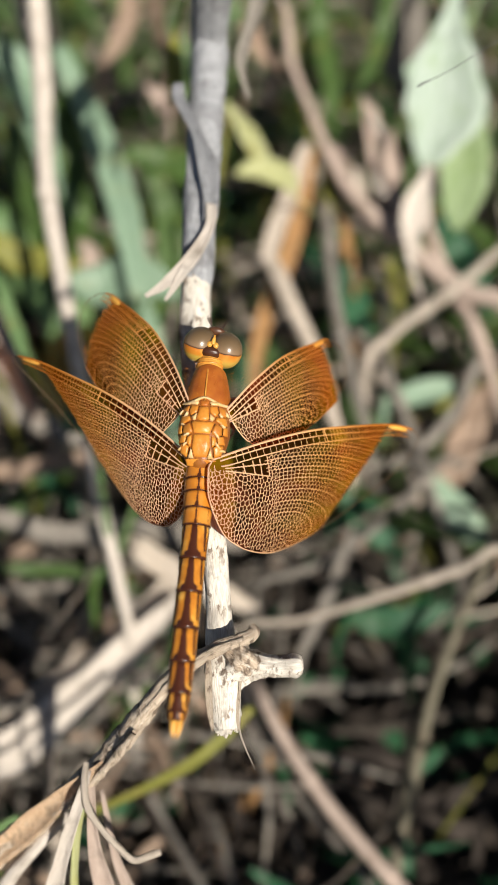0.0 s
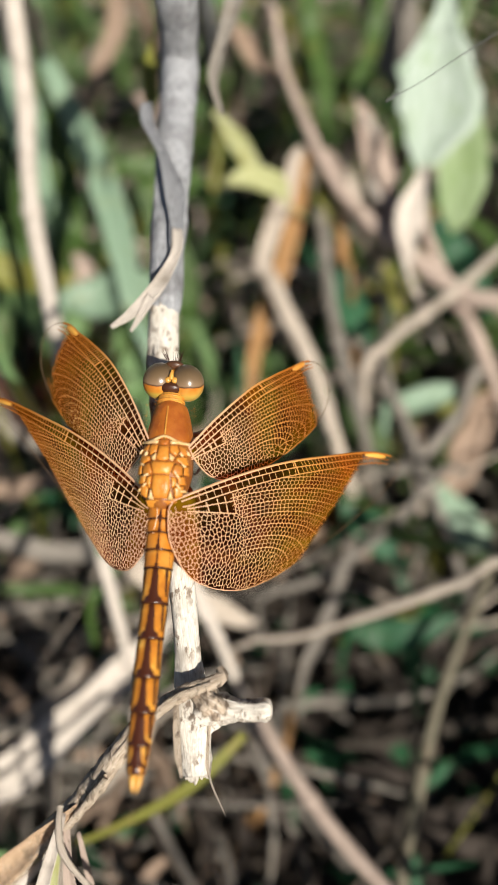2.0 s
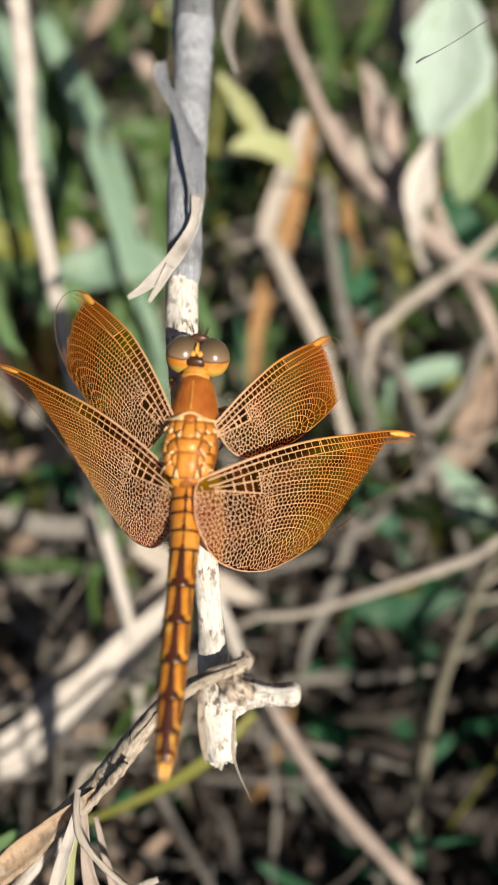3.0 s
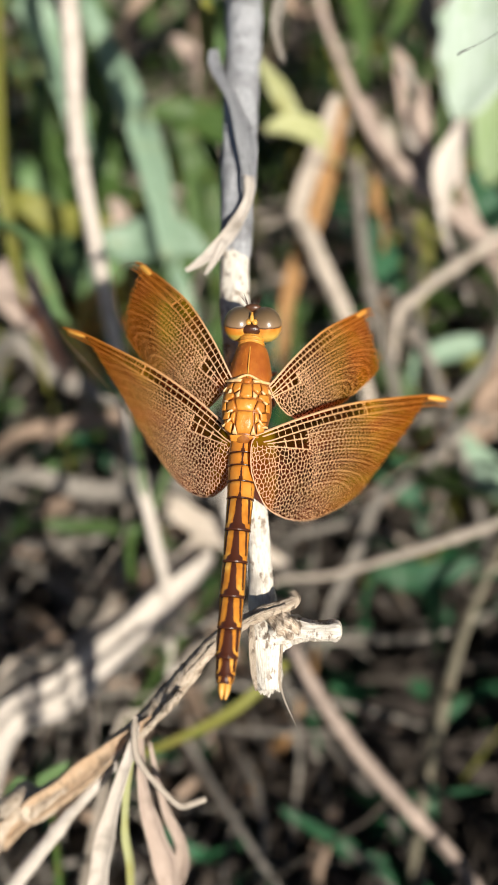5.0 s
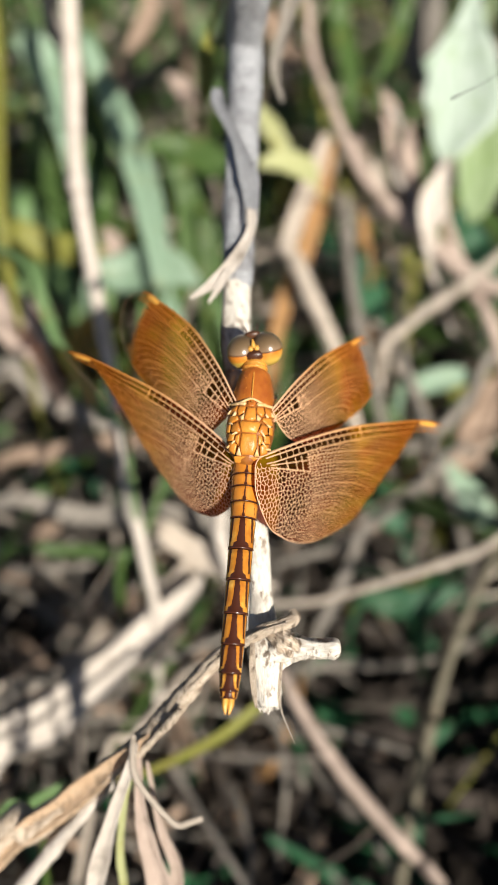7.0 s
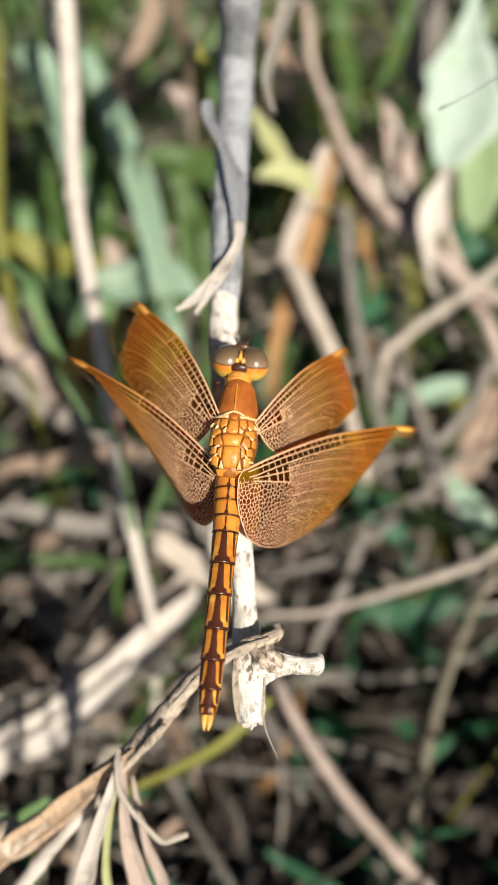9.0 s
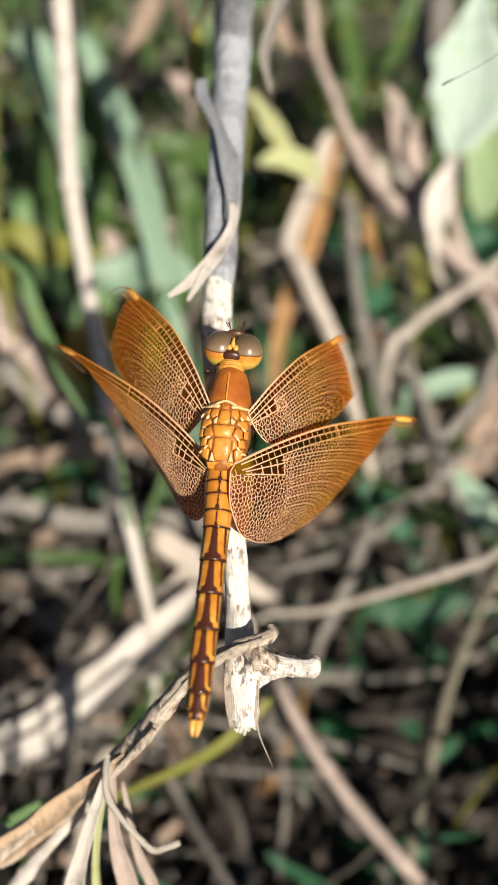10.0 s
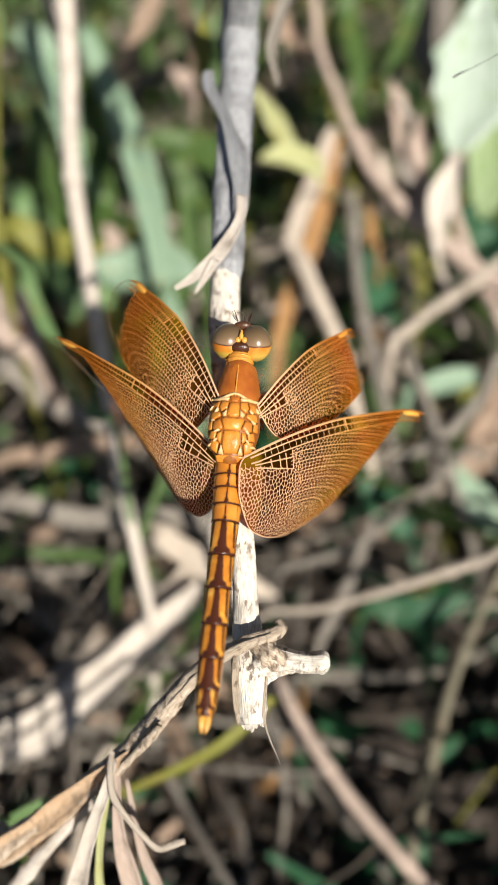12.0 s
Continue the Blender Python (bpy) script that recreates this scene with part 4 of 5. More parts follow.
leaf("green_leaf", [(2, 7, -0.4, 0.04), (2.11, 7.38, 3.08, 0.099), (2.73, 7.43, 3.12, 0.321), (3.33, 7.42, 3.24, 0.344), (3.95, 7.54, 3.33, 0.221), (4.47, 7.78, 3.38, 0.049)], GREEN_DEEP, "small deep green leaf low in the shade", "leaf")
leaf("pale_leaf", [(3.6, 11.5, -0.4, 0.04), (3.14, 12.22, 4.68, 0.108), (3.68, 12.49, 4.88, 0.269), (4.36, 12.66, 5, 0.283), (5.06, 12.75, 4.95, 0.108)], GREEN_PALE, "pale bluish green leaf in the undergrowth", "leaf")
leaf("pale_leaf", [(4.6, 11, -0.4, 0.04), (4.09, 10.86, 3.67, 0.108), (4.61, 10.38, 3.44, 0.428), (5.15, 9.94, 3.12, 0.402), (5.69, 9.73, 2.96, 0.134)], GREEN_PALE, "dull pale green leaf in the undergrowth", "leaf")
stem("grass_awn", [(1.89, 9.12, 14.7, 0.012), (1.97, 9.16, 14.73, 0.012), (2.08, 9.2, 14.76, 0.005), (2.35, 9.36, 14.82, 0.005), (2.69, 9.58, 14.92, 0.006), (3.44, 10.11, 15.07, 0.008), (5.02, 11.19, 15.37, 0.012), (8.67, 13.76, 16.04, 0.016), (16, 34, -1, 0.03)], AWN, "thin dark grass awn", "grass awn")
leaf("dry_leaf", [(-6.38, 12.53, 7.64, 0.239), (-5.83, 12.01, 7.5, 0.531), (-5.39, 11.56, 7.29, 0.527), (-5.09, 11.09, 6.94, 0.234), (-5, 12.5, -0.4, 0.04)], PINK_STRAW, "rounded pinkish brown dry leaf among the grass", "leaf", ragged=0.2)
leaf("yellow_leaf", [(-0.8, 12.2, 15, 0.03), (-1.42, 13.55, 13.13, 0.046), (-1.45, 13.07, 12.9, 0.12), (-1.42, 12.61, 12.68, 0.101), (-1.47, 12.35, 12.49, 0.046)], YELLOW_GREEN, "small dry yellow leaf tip hanging by the stem", "leaf", fold=0.6)
leaf("withered_sedge", [(1, 6, -0.5, 0.06), (1.1, 6.61, 2.76, 0.098), (1.46, 7.26, 3.36, 0.133), (1.89, 8.14, 4.02, 0.121), (2.2, 8.98, 4.51, 0.073)], STRAW_GREY, "thin bluish grey dry blade", "withered sedge")
leaf("withered_sedge", [(1, 8, -0.4, 0.06), (0.55, 5.72, 2.1, 0.11), (0.74, 4.84, 1.44, 0.159), (0.99, 3.77, 0.52, 0.11), (1.5, 2.2, -0.5, 0.04)], STRAW_GREY, "short grey dry blade in the shade", "withered sedge")
stem("dry_straw", [(-0.99, 2.83, -0.56, 0.127), (-0.18, 3.91, 0.38, 0.145), (0.44, 4.89, 1.23, 0.135), (0.75, 5.59, 1.75, 0.096), (1, 8, -0.5, 0.06)], STRAW_WARM, "orange-brown dry straw in the litter", "reed")
stem("dry_straw", [(0, 4.8, -0.5, 0.1), (0.95, 5.58, 0.49, 0.132), (3.06, 5.87, 0.59, 0.164), (5.46, 6.28, 0.77, 0.154), (9, 6.5, -0.5, 0.12)], SHADED_STRAW, "dry straw lying flat, coloured dark for the shade there", "reed")
leaf("withered_sedge", [(-9, 11, -0.4, 0.1), (-6.54, 10.1, 4.34, 0.153), (-4.97, 10.35, 4.65, 0.216), (-3.68, 10.5, 4.89, 0.215), (-2.67, 10.56, 4.81, 0.102)], DRY_LEAF, "pale brown flat dry blade", "withered sedge")
leaf("withered_sedge", [(-9, 13, -0.4, 0.1), (-6.67, 12.21, 5.4, 0.196), (-5.31, 11.46, 5.1, 0.232), (-3.86, 10.98, 4.87, 0.192), (-3.1, 10.52, 4.4, 0.077)], STRAW_GREY, "greyish flat dry blade among the litter", "withered sedge")
leaf("withered_sedge", [(-2.5, 27, -0.4, 0.1), (-3.1, 22.33, 10.18, 0.218), (-3.48, 20.87, 9.59, 0.257), (-3.87, 19.87, 9.1, 0.198), (-4.23, 18.96, 8.42, 0.071)], DRY_LEAF, "drooping brown dry blade", "withered sedge")
stem("dry_straw", [(-9, 30, -0.5, 0.1), (-5.73, 19.26, 11.63, 0.117), (-5.3, 17.95, 11.16, 0.133), (-4.94, 16.97, 10.68, 0.113), (-4.68, 16.37, 9.99, 0.057)], STRAW, "short pale straw beside the tall reed", "reed")
leaf("dry_leaf", [(-0.5, 24, 3, 0.05), (-0.53, 21.04, 9.23, 0.117), (-0.17, 20.77, 9.15, 0.261), (0.2, 20.47, 8.93, 0.246), (0.57, 20.39, 8.75, 0.073)], DRY_LEAF, "pale brown curled dry leaf", "leaf", ragged=0.3, fold=0.6)
leaf("sedge", [(1.6, 30, -0.4, 0.2), (1.33, 22.86, 9.96, 0.194), (1.53, 21.36, 9.22, 0.25), (1.81, 20.1, 8.53, 0.233), (1.96, 19.04, 7.75, 0.102)], GREEN, "upright dark green grass blade", "sedge")
leaf("sedge", [(5, 30, -0.4, 0.2), (3.51, 22.86, 9.96, 0.194), (3.16, 21.36, 9.22, 0.221), (2.76, 20.1, 8.53, 0.218), (2.55, 19.16, 7.83, 0.087)], GREEN, "olive green grass blade leaning over", "sedge")
leaf("grey_leaf", [(4, 28, 4, 0.1), (3.45, 23.15, 9.55, 0.458), (3.64, 21.96, 8.92, 0.756), (3.8, 21.11, 8.28, 0.529), (3.87, 20.62, 7.92, 0.121)], STRAW_GREY, "greyish withered leaf behind the straws", "leaf", ragged=0.2)
leaf("green_leaf", [(-4, 18, -0.4, 0.05), (-3.61, 17.98, 6.95, 0.117), (-2.56, 18.16, 7.33, 0.433), (-1.68, 17.84, 7.22, 0.402), (-0.96, 17.38, 6.88, 0.072)], GREEN, "mid green leaf among the grass", "leaf")
leaf("green_leaf", [(-5, 14, -0.4, 0.05), (-4.84, 14.55, 5.65, 0.111), (-3.83, 14.85, 6.12, 0.522), (-2.72, 14.89, 6.28, 0.478), (-1.9, 14.63, 5.96, 0.069)], GREEN_PALE, "soft green leaf among the grass", "leaf")
leaf("yellow_leaf", [(-8, 16, -0.4, 0.1), (-6.94, 15.56, 6.39, 0.208), (-5.77, 15.3, 6.45, 0.384), (-4.78, 15.16, 6.48, 0.301), (-4.11, 15.07, 6.29, 0.069)], YELLOW_GREEN, "yellowing broad blade among the grass", "leaf")
leaf("green_leaf", [(2, 15, -0.4, 0.05), (1.8, 16.06, 5.79, 0.072), (2.21, 15.45, 5.58, 0.386), (2.62, 14.8, 5.22, 0.355), (2.91, 14.23, 4.8, 0.071)], GREEN_DEEP, "dark green leaf in the undergrowth", "leaf")
leaf("green_leaf", [(2, 10, -0.4, 0.05), (2.09, 10.97, 3.5, 0.068), (2.47, 10.43, 3.35, 0.377), (2.99, 9.83, 3.03, 0.375), (3.53, 9.4, 2.71, 0.067)], GREEN_DEEP, "dark green leaf under the straws", "leaf")
leaf("green_leaf", [(2, 12.5, -0.4, 0.05), (1.3, 13.1, 4.58, 0.069), (1.98, 12.7, 4.41, 0.386), (2.8, 12.08, 4.08, 0.343), (3.35, 11.75, 3.83, 0.069)], GREEN, "mid green leaf in the undergrowth", "leaf")
leaf("green_leaf", [(6, 18, -0.4, 0.05), (4.36, 16.24, 6.91, 0.069), (4.89, 15.71, 6.65, 0.414), (5.28, 15.08, 6.3, 0.384), (5.7, 14.41, 5.81, 0.069)], GREEN_DEEP, "dark bluish green leaf behind the straws", "leaf")
stem("dry_straw", [(2.5, 17, -0.5, 0.08), (2.38, 13.97, 5.48, 0.107), (3.2, 12.9, 4.81, 0.128), (3.73, 11.63, 3.99, 0.117), (4, 10.31, 3.02, 0.095), (4, 9.5, -0.5, 0.08)], STRAW, "thin pale straw in the undergrowth", "reed")
stem("dry_straw", [(8, 15, -0.5, 0.1), (5.58, 13.25, 5.45, 0.126), (4.77, 12.17, 4.64, 0.136), (3.69, 11.3, 3.99, 0.126), (2.35, 10.92, 3.59, 0.084), (2.2, 10.6, -0.5, 0.08)], STRAW_GREY, "greyish straw crossing low", "reed")
stem("dry_straw", [(0.6, 8, -0.5, 0.06), (0.14, 8.16, 3.15, 0.079), (1.65, 8.62, 3.62, 0.098), (3.16, 9.53, 4.3, 0.098), (4.45, 10.61, 4.98, 0.079), (7, 13, -0.5, 0.08)], STRAW_GREY, "thin greyish straw lying at a slant", "reed")
leaf("dry_leaf", [(3.1, 17.75, 8.65, 0.068), (3.22, 17.06, 8.27, 0.175), (3.24, 16.46, 7.82, 0.202), (3.33, 15.78, 7.45, 0.08), (3.2, 16, 6, 0.04)], PINK_STRAW, "pale crumpled seed husk", "leaf", ragged=0.5, fold=0.8)
leaf("pale_leaf", [(-0.58, 15.89, 8.64, 0.051), (-0.23, 15.87, 8.75, 0.19), (0.19, 15.89, 8.77, 0.292), (0.54, 15.74, 8.65, 0.279), (0.77, 15.48, 8.46, 0.114), (0.88, 15.44, 8.31, 0.038), (1.9, 17.5, 6, 0.04)], LEMON, "ragged pale lobe of a withering leaf", "leaf", ragged=0.4, fold=0.5)
leaf("sedge", [(-7, 0, -0.5, 0.1), (-4.19, 1.87, 6.95, 0.119), (-3.68, 2.08, 7.36, 0.124), (-3.31, 2.27, 7.62, 0.077), (-3.08, 2.41, 7.73, 0.019)], MEADOW, "light green grass blade beside the branch", "sedge")
leaf("sedge", [(-6, 26, 2, 0.15), (-5.29, 19.74, 8.26, 0.146), (-4.84, 17.99, 7.45, 0.357), (-4.58, 16.44, 6.55, 0.354), (-4.49, 15.22, 5.78, 0.169), (-4, 14, -0.4, 0.1)], GREEN, "broad mid green grass blade", "sedge")
leaf("sedge", [(-9, 27, 2, 0.15), (-6.65, 19.52, 7.59, 0.178), (-6.32, 17.98, 6.95, 0.335), (-5.89, 16.64, 6.2, 0.317), (-5.46, 15.6, 5.43, 0.115), (-6, 15, -0.4, 0.1)], GREEN, "mid green grass blade in half shade", "sedge")
stem("dry_straw", [(-1.4, 12, 4, 0.078), (-1.06, 7.94, 6.73, 0.12), (-1.1, 7.52, 6.29, 0.15), (-0.86, 7.01, 5.54, 0.14), (-0.48, 6.47, 4.64, 0.11), (0.6, 5, -0.5, 0.1)], BLEACHED, "bright pale straw close under the broken stem", "reed")
leaf("dry_leaf", [(8, 15, -0.4, 0.05), (5.64, 12.73, 4.81, 0.136), (5.2, 12.01, 4.4, 0.338), (4.93, 11.25, 3.83, 0.338), (4.55, 10.64, 3.26, 0.095)], DRY_LEAF, "greyish brown dry leaf in the undergrowth", "leaf", ragged=0.3, fold=0.6)
leaf("sedge", [(2.6, 21, 4, 0.05), (1.67, 18.07, 7.9, 0.084), (1.73, 17.42, 7.54, 0.182), (1.75, 16.71, 7.14, 0.139), (1.79, 16.43, 6.93, 0.056)], YELLOW_GREEN, "short yellow-green grass blade among straws", "sedge")
leaf("withered_sedge", [(2.13, 16.96, 7.2, 0.056), (2.2, 16.32, 6.85, 0.125), (2.26, 15.7, 6.39, 0.139), (2.42, 15.3, 6.09, 0.056), (3, 15, -0.4, 0.05)], STRAW_WARM, "short orange-brown dry blade", "withered sedge")
leaf("sedge", [(3.04, 15.91, 6.92, 0.055), (3.22, 15.33, 6.61, 0.164), (3.36, 14.84, 6.25, 0.15), (3.41, 14.28, 5.84, 0.055), (4, 14, -0.4, 0.05)], YELLOW_GREEN, "small yellow-green grass blade under the straw", "sedge")
leaf("sedge", [(-3.4, 24, 2, 0.1), (-2.83, 17.99, 7.45, 0.143), (-2.37, 16.9, 6.9, 0.325), (-2.22, 15.91, 6.29, 0.352), (-2.36, 15, 5.61, 0.282), (-2.51, 14.39, 5.03, 0.113), (-2.6, 14, -0.4, 0.1)], GREEN, "soft green broad grass blade", "sedge")
leaf("sedge", [(-6, 23, 3, 0.1), (-5.06, 17.81, 7.07, 0.144), (-4.67, 16.52, 6.49, 0.355), (-4.51, 15.3, 5.71, 0.382), (-4.43, 14.38, 5.03, 0.212), (-5, 13.5, -0.4, 0.1)], MEADOW, "soft green broad grass blade", "sedge")
leaf("sedge", [(-9, 22, 3, 0.1), (-6.85, 17.06, 6.76, 0.214), (-6.22, 16.1, 6.3, 0.424), (-5.62, 15.11, 5.69, 0.422), (-5.19, 14.09, 4.93, 0.141), (-6, 13.5, -0.4, 0.1)], MEADOW, "soft green broad grass blade", "sedge")
leaf("sedge", [(-3.41, 14.7, 5.51, 0.098), (-3.03, 13.88, 5.15, 0.416), (-2.75, 13.21, 4.66, 0.416), (-2.47, 12.54, 4.16, 0.139), (-3, 11, -0.4, 0.1)], MEADOW, "soft green broad grass blade low in the sun", "sedge")
leaf("sedge", [(-2, 20, 3, 0.1), (-1.95, 16.67, 6.73, 0.099), (-1.72, 15.72, 6.27, 0.28), (-1.65, 14.92, 5.68, 0.28), (-1.72, 14.25, 5.18, 0.098), (-1.5, 14, -0.4, 0.1)], GREEN, "soft green broad grass blade", "sedge")
leaf("dry_leaf", [(-3, 19.6, 8.65, 0.071), (-2.6, 19.28, 8.54, 0.242), (-2.39, 18.99, 8.33, 0.213), (-2.32, 18.7, 8.11, 0.057), (-3, 20, -0.4, 0.04)], PINK_STRAW, "small curled pinkish dry leaf", "leaf", ragged=0.3, fold=0.6)
leaf("dry_leaf", [(-4.43, 15.9, 6.65, 0.055), (-4.13, 15.48, 6.47, 0.235), (-4.2, 15.15, 6.22, 0.207), (-4.36, 15, 5.98, 0.055), (-5, 15, -0.4, 0.04)], PINK_STRAW, "small pale dry leaf fragment", "leaf", ragged=0.4, fold=0.6)
leaf("withered_sedge", [(-6.5, -2, 0.6, 0.2), (-5.6, 3.2, 3.45, 0.208), (-4.39, 4.1, 3.93, 0.231), (-3.48, 4.82, 4.22, 0.192), (-2.7, 5.56, 4.46, 0.054)], BLEACHED, "bleached dry ribbon beside the broad blade", "withered sedge", fold=0.3, ragged=0.15)
leaf("dry_leaf", [(2.71, 18.35, 8.73, 0.055), (3.05, 17.65, 8.33, 0.109), (2.93, 16.9, 7.9, 0.15), (3.15, 16.27, 7.56, 0.068), (4, 17, 5, 0.04)], BLEACHED, "narrow crumpled bleached blade", "leaf", ragged=0.5, fold=0.8)
leaf("dry_leaf", [(2.35, 17.12, 8.07, 0.054), (2.47, 16.49, 7.72, 0.135), (2.7, 15.86, 7.38, 0.148), (3, 15.43, 7.06, 0.054), (4, 15, 4, 0.04)], STRAW, "narrow crumpled pale blade", "leaf", ragged=0.5, fold=0.8)
stem("dry_straw", [(5, 20, 6, 0.06), (4.04, 15.91, 7.67, 0.08), (4.28, 15.03, 7.14, 0.132), (4.79, 14.05, 6.54, 0.158), (5.42, 12.92, 5.82, 0.157), (8, 13, -0.5, 0.1)], PINK_STRAW, "pinkish dry straw leaning across another", "reed")

stem("dry_straw", [(-2.1, 2.05, 9.5, 0.05), (-2.6, 1.60, 9.2, 0.08), (-3.05, 1.22, 8.65, 0.10), (-3.65, 0.72, 7.85, 0.11), (-4.8, -0.2, 6.3, 0.115), (-8, -3, -0.5, 0.12)], BLEACHED, "bright bleached straw lying under the branch", "reed")
leaf("sedge", [(-8.2, 24, 3, 0.1), (-6.6, 18.4, 11.4, 0.12), (-6.2, 16.4, 10.95, 0.14), (-5.9, 14.3, 10.3, 0.14), (-5.6, 12.3, 9.4, 0.10), (-5.6, 11.4, 6.0, 0.05), (-5.8, 11, -0.4, 0.05)], YELLOW_GREEN, "tall yellow-green grass blade beside the reed", "sedge")

# ---- the dragonfly ----
BODY = pose(-0.495 * CM, 5.02 * CM, 13.26 * CM, 16, 0, -2.8)
dragonfly = tagged(new("dragonfly"), "orange dragonfly with net-veined amber wings perched on a broken stem", "dragonfly")
dragonfly.matrix_world = BODY


def wing_outline(hind):
    lead = [(-0.18, -0.04), (0.6, 0.07), (1.3, 0.12), (2.0, 0.09), (2.45, 0.05), (2.72, -0.02), (2.92, -0.12), (3.0, -0.27)] if hind else [(0, 0), (0.7, 0.1), (1.5, 0.14), (2.1, 0.09), (2.5, 0.03), (2.75, 0.0), (2.98, -0.1), (3.08, -0.28)]
    rear = [(2.93, -0.44), (2.72, -0.62), (2.2, -0.86), (1.5, -1.05), (0.95, -1.11), (0.58, -1.07), (0.20, -0.96), (-0.12, -0.78), (-0.32, -0.45), (-0.28, -0.15)] if hind else [(3.02, -0.5), (2.82, -0.74), (2.4, -0.9), (1.8, -0.95), (1.2, -0.92), (0.6, -0.8), (0.22, -0.58), (0.04, -0.28)]
    return lead, rear


def inside(p, poly):
    hit = False
    for (x0, y0), (x1, y1) in zip(poly, poly[1:] + poly[:1]):
        if (y0 > p[1]) != (y1 > p[1]) and p[0] < (x1 - x0) * (p[1] - y0) / (y1 - y0) + x0:
            hit = not hit
    return hit


def build_wing(name, hind, side, span, chord, bend, camber, wash, label, seed):
    """A wing in its own space, root at the origin, side +1 or -1: film, net of veins and tip spot."""
    lead, rear = wing_outline(hind)
    rng = random.Random(seed)
    edge = [tuple(q) for q in glide(lead + rear + [lead[0]], 130)][:-1]
    reach = 3.0 if hind else 3.08

    def place(u, v, lift=0.0):
        u, v = u * span, v * chord
        turn = wash * u / 3
        return Vector((side * u, v * math.cos(turn), bend * (u / 3) ** 2 + camber * v * v + v * math.sin(turn) + 0.004 * math.sin(9 * v + 2 * u) + lift))

    def lead_y(u):
        best = [q for q in edge[:60]]
        return np.interp(u, [q[0] for q in best], [q[1] for q in best])

    # cells: rows that arc from the front veins round to the rear margin, and an irregular net over the base
    gap = 0.054 if hind else 0.066
    u0, v0, wide, deep = (0.74, -1.02, 2.02, 0.87) if hind else (0.86, -0.80, 2.10, 0.62)
    ease = (0.038 if hind else 0.046) / deep
    radius = lambda q: math.hypot((q[0] - u0) / wide, (q[1] - v0) / deep)
    front = lambda u: lead_y(min(max(u, 0.0), reach)) * 0.68 - 0.118
    sites, arcs, row = [], [], 0
    while 0.30 + row * ease < 1.35:
        r = 0.30 + row * ease
        turn = math.radians(rng.uniform(92, 97))
        line = []
        while turn > -0.8:
            slope = math.hypot(wide * r * math.sin(turn), deep * r * math.cos(turn))
            q = (u0 + wide * r * math.cos(turn), v0 + deep * r * math.sin(turn))
            step = gap * (1.15 - 0.35 * min(1.0, max(0.0, q[0] - 0.8) / 1.6))
            sites.append((q[0] + rng.uniform(-0.14, 0.14) * step, q[1] + rng.uniform(-0.08, 0.08) * step))
            h = r + 0.5 * ease
            line.append((u0 + wide * h * math.cos(turn), v0 + deep * h * math.sin(turn)))
            turn -= step / slope
        if row % 3 == 1:
            arcs.append(line)
        row += 1
    v = -0.14
    while v > -1.3:
        u = rng.uniform(0, gap) - 0.4
        while u < 1.6:
            q = (u + rng.uniform(-0.34, 0.34) * gap, v + rng.uniform(-0.34, 0.34) * gap)
            if q[0] < u0 - 0.02 or radius(q) < 0.29:
                sites.append(q)
            u += gap * rng.uniform(0.85, 1.2)
        v -= gap * 0.9
    sites = [q for q in sites if inside(q, edge) and q[1] < front(q[0])]

    from mathutils.geometry import delaunay_2d_cdt

    n = len(edge)
    pts = [Vector(q) for q in edge] + [Vector(q) for q in sites] + [Vector((u, lead_y(u) * 0.4 - 0.06)) for u in np.arange(0.1, reach - 0.2, 0.1)]
    vs, _, fs, *_ = delaunay_2d_cdt(pts, [(i, (i + 1) % n) for i in range(n)], [], 1, 1e-5)
    bm = bmesh.new()
    uvl = bm.loops.layers.uv.verify()
    made = [bm.verts.new(place(*q)) for q in vs]
    for tri in fs:
        f = bm.faces.new([made[i] for i in tri])
        for l, i in zip(f.loops, tri):
            l[uvl].uv = (vs[i][0] / reach * (1.0 if hind else 0.93), vs[i][1] * (1.0 if hind else 0.3))
    film = part(name, bm, MEMBRANE, dragonfly, label)

    # net: the borders between neighbouring cells
    centres, by_edge, lines = [], {}, []
    for tri in fs:
        a, b, c = (vs[i] for i in tri)
        d = 2 * (a.x * (b.y - c.y) + b.x * (c.y - a.y) + c.x * (a.y - b.y))
        mid = (a + b + c) / 3
        if abs(d) > 1e-9:
            s = [q.x * q.x + q.y * q.y for q in (a, b, c)]
            cc = Vector(((s[0] * (b.y - c.y) + s[1] * (c.y - a.y) + s[2] * (a.y - b.y)) / d, (s[0] * (c.x - b.x) + s[1] * (a.x - c.x) + s[2] * (b.x - a.x)) / d))
            mid = cc if (cc - mid).length < 0.06 else mid
        centres.append(mid)
        for i, j in ((0, 1), (1, 2), (2, 0)):
            by_edge.setdefault(tuple(sorted((tri[i], tri[j]))), []).append(len(centres) - 1)
    knee = 1.42 if hind else 1.70
    # the long bare cells behind the wing's root, bounded by two thick veins
    upper = lambda u: front(u) - 0.005
    lower = lambda u: -0.19 - 0.20 * u if hind else -0.17 - 0.13 * u
    bare = lambda q: q[0] < (0.55 if hind else 0.62) and q[1] > lower(q[0]) - 0.01
    strip = lambda q: q[1] > front(q[0]) - 0.015
    glassy = lambda q: q[0] / reach - 0.24 * q[1] * (1.0 if hind else 0.3) > (0.80 if hind else 0.87)
    for pair in by_edge.values():
        if len(pair) == 2:
            a, b = centres[pair[0]], centres[pair[1]]
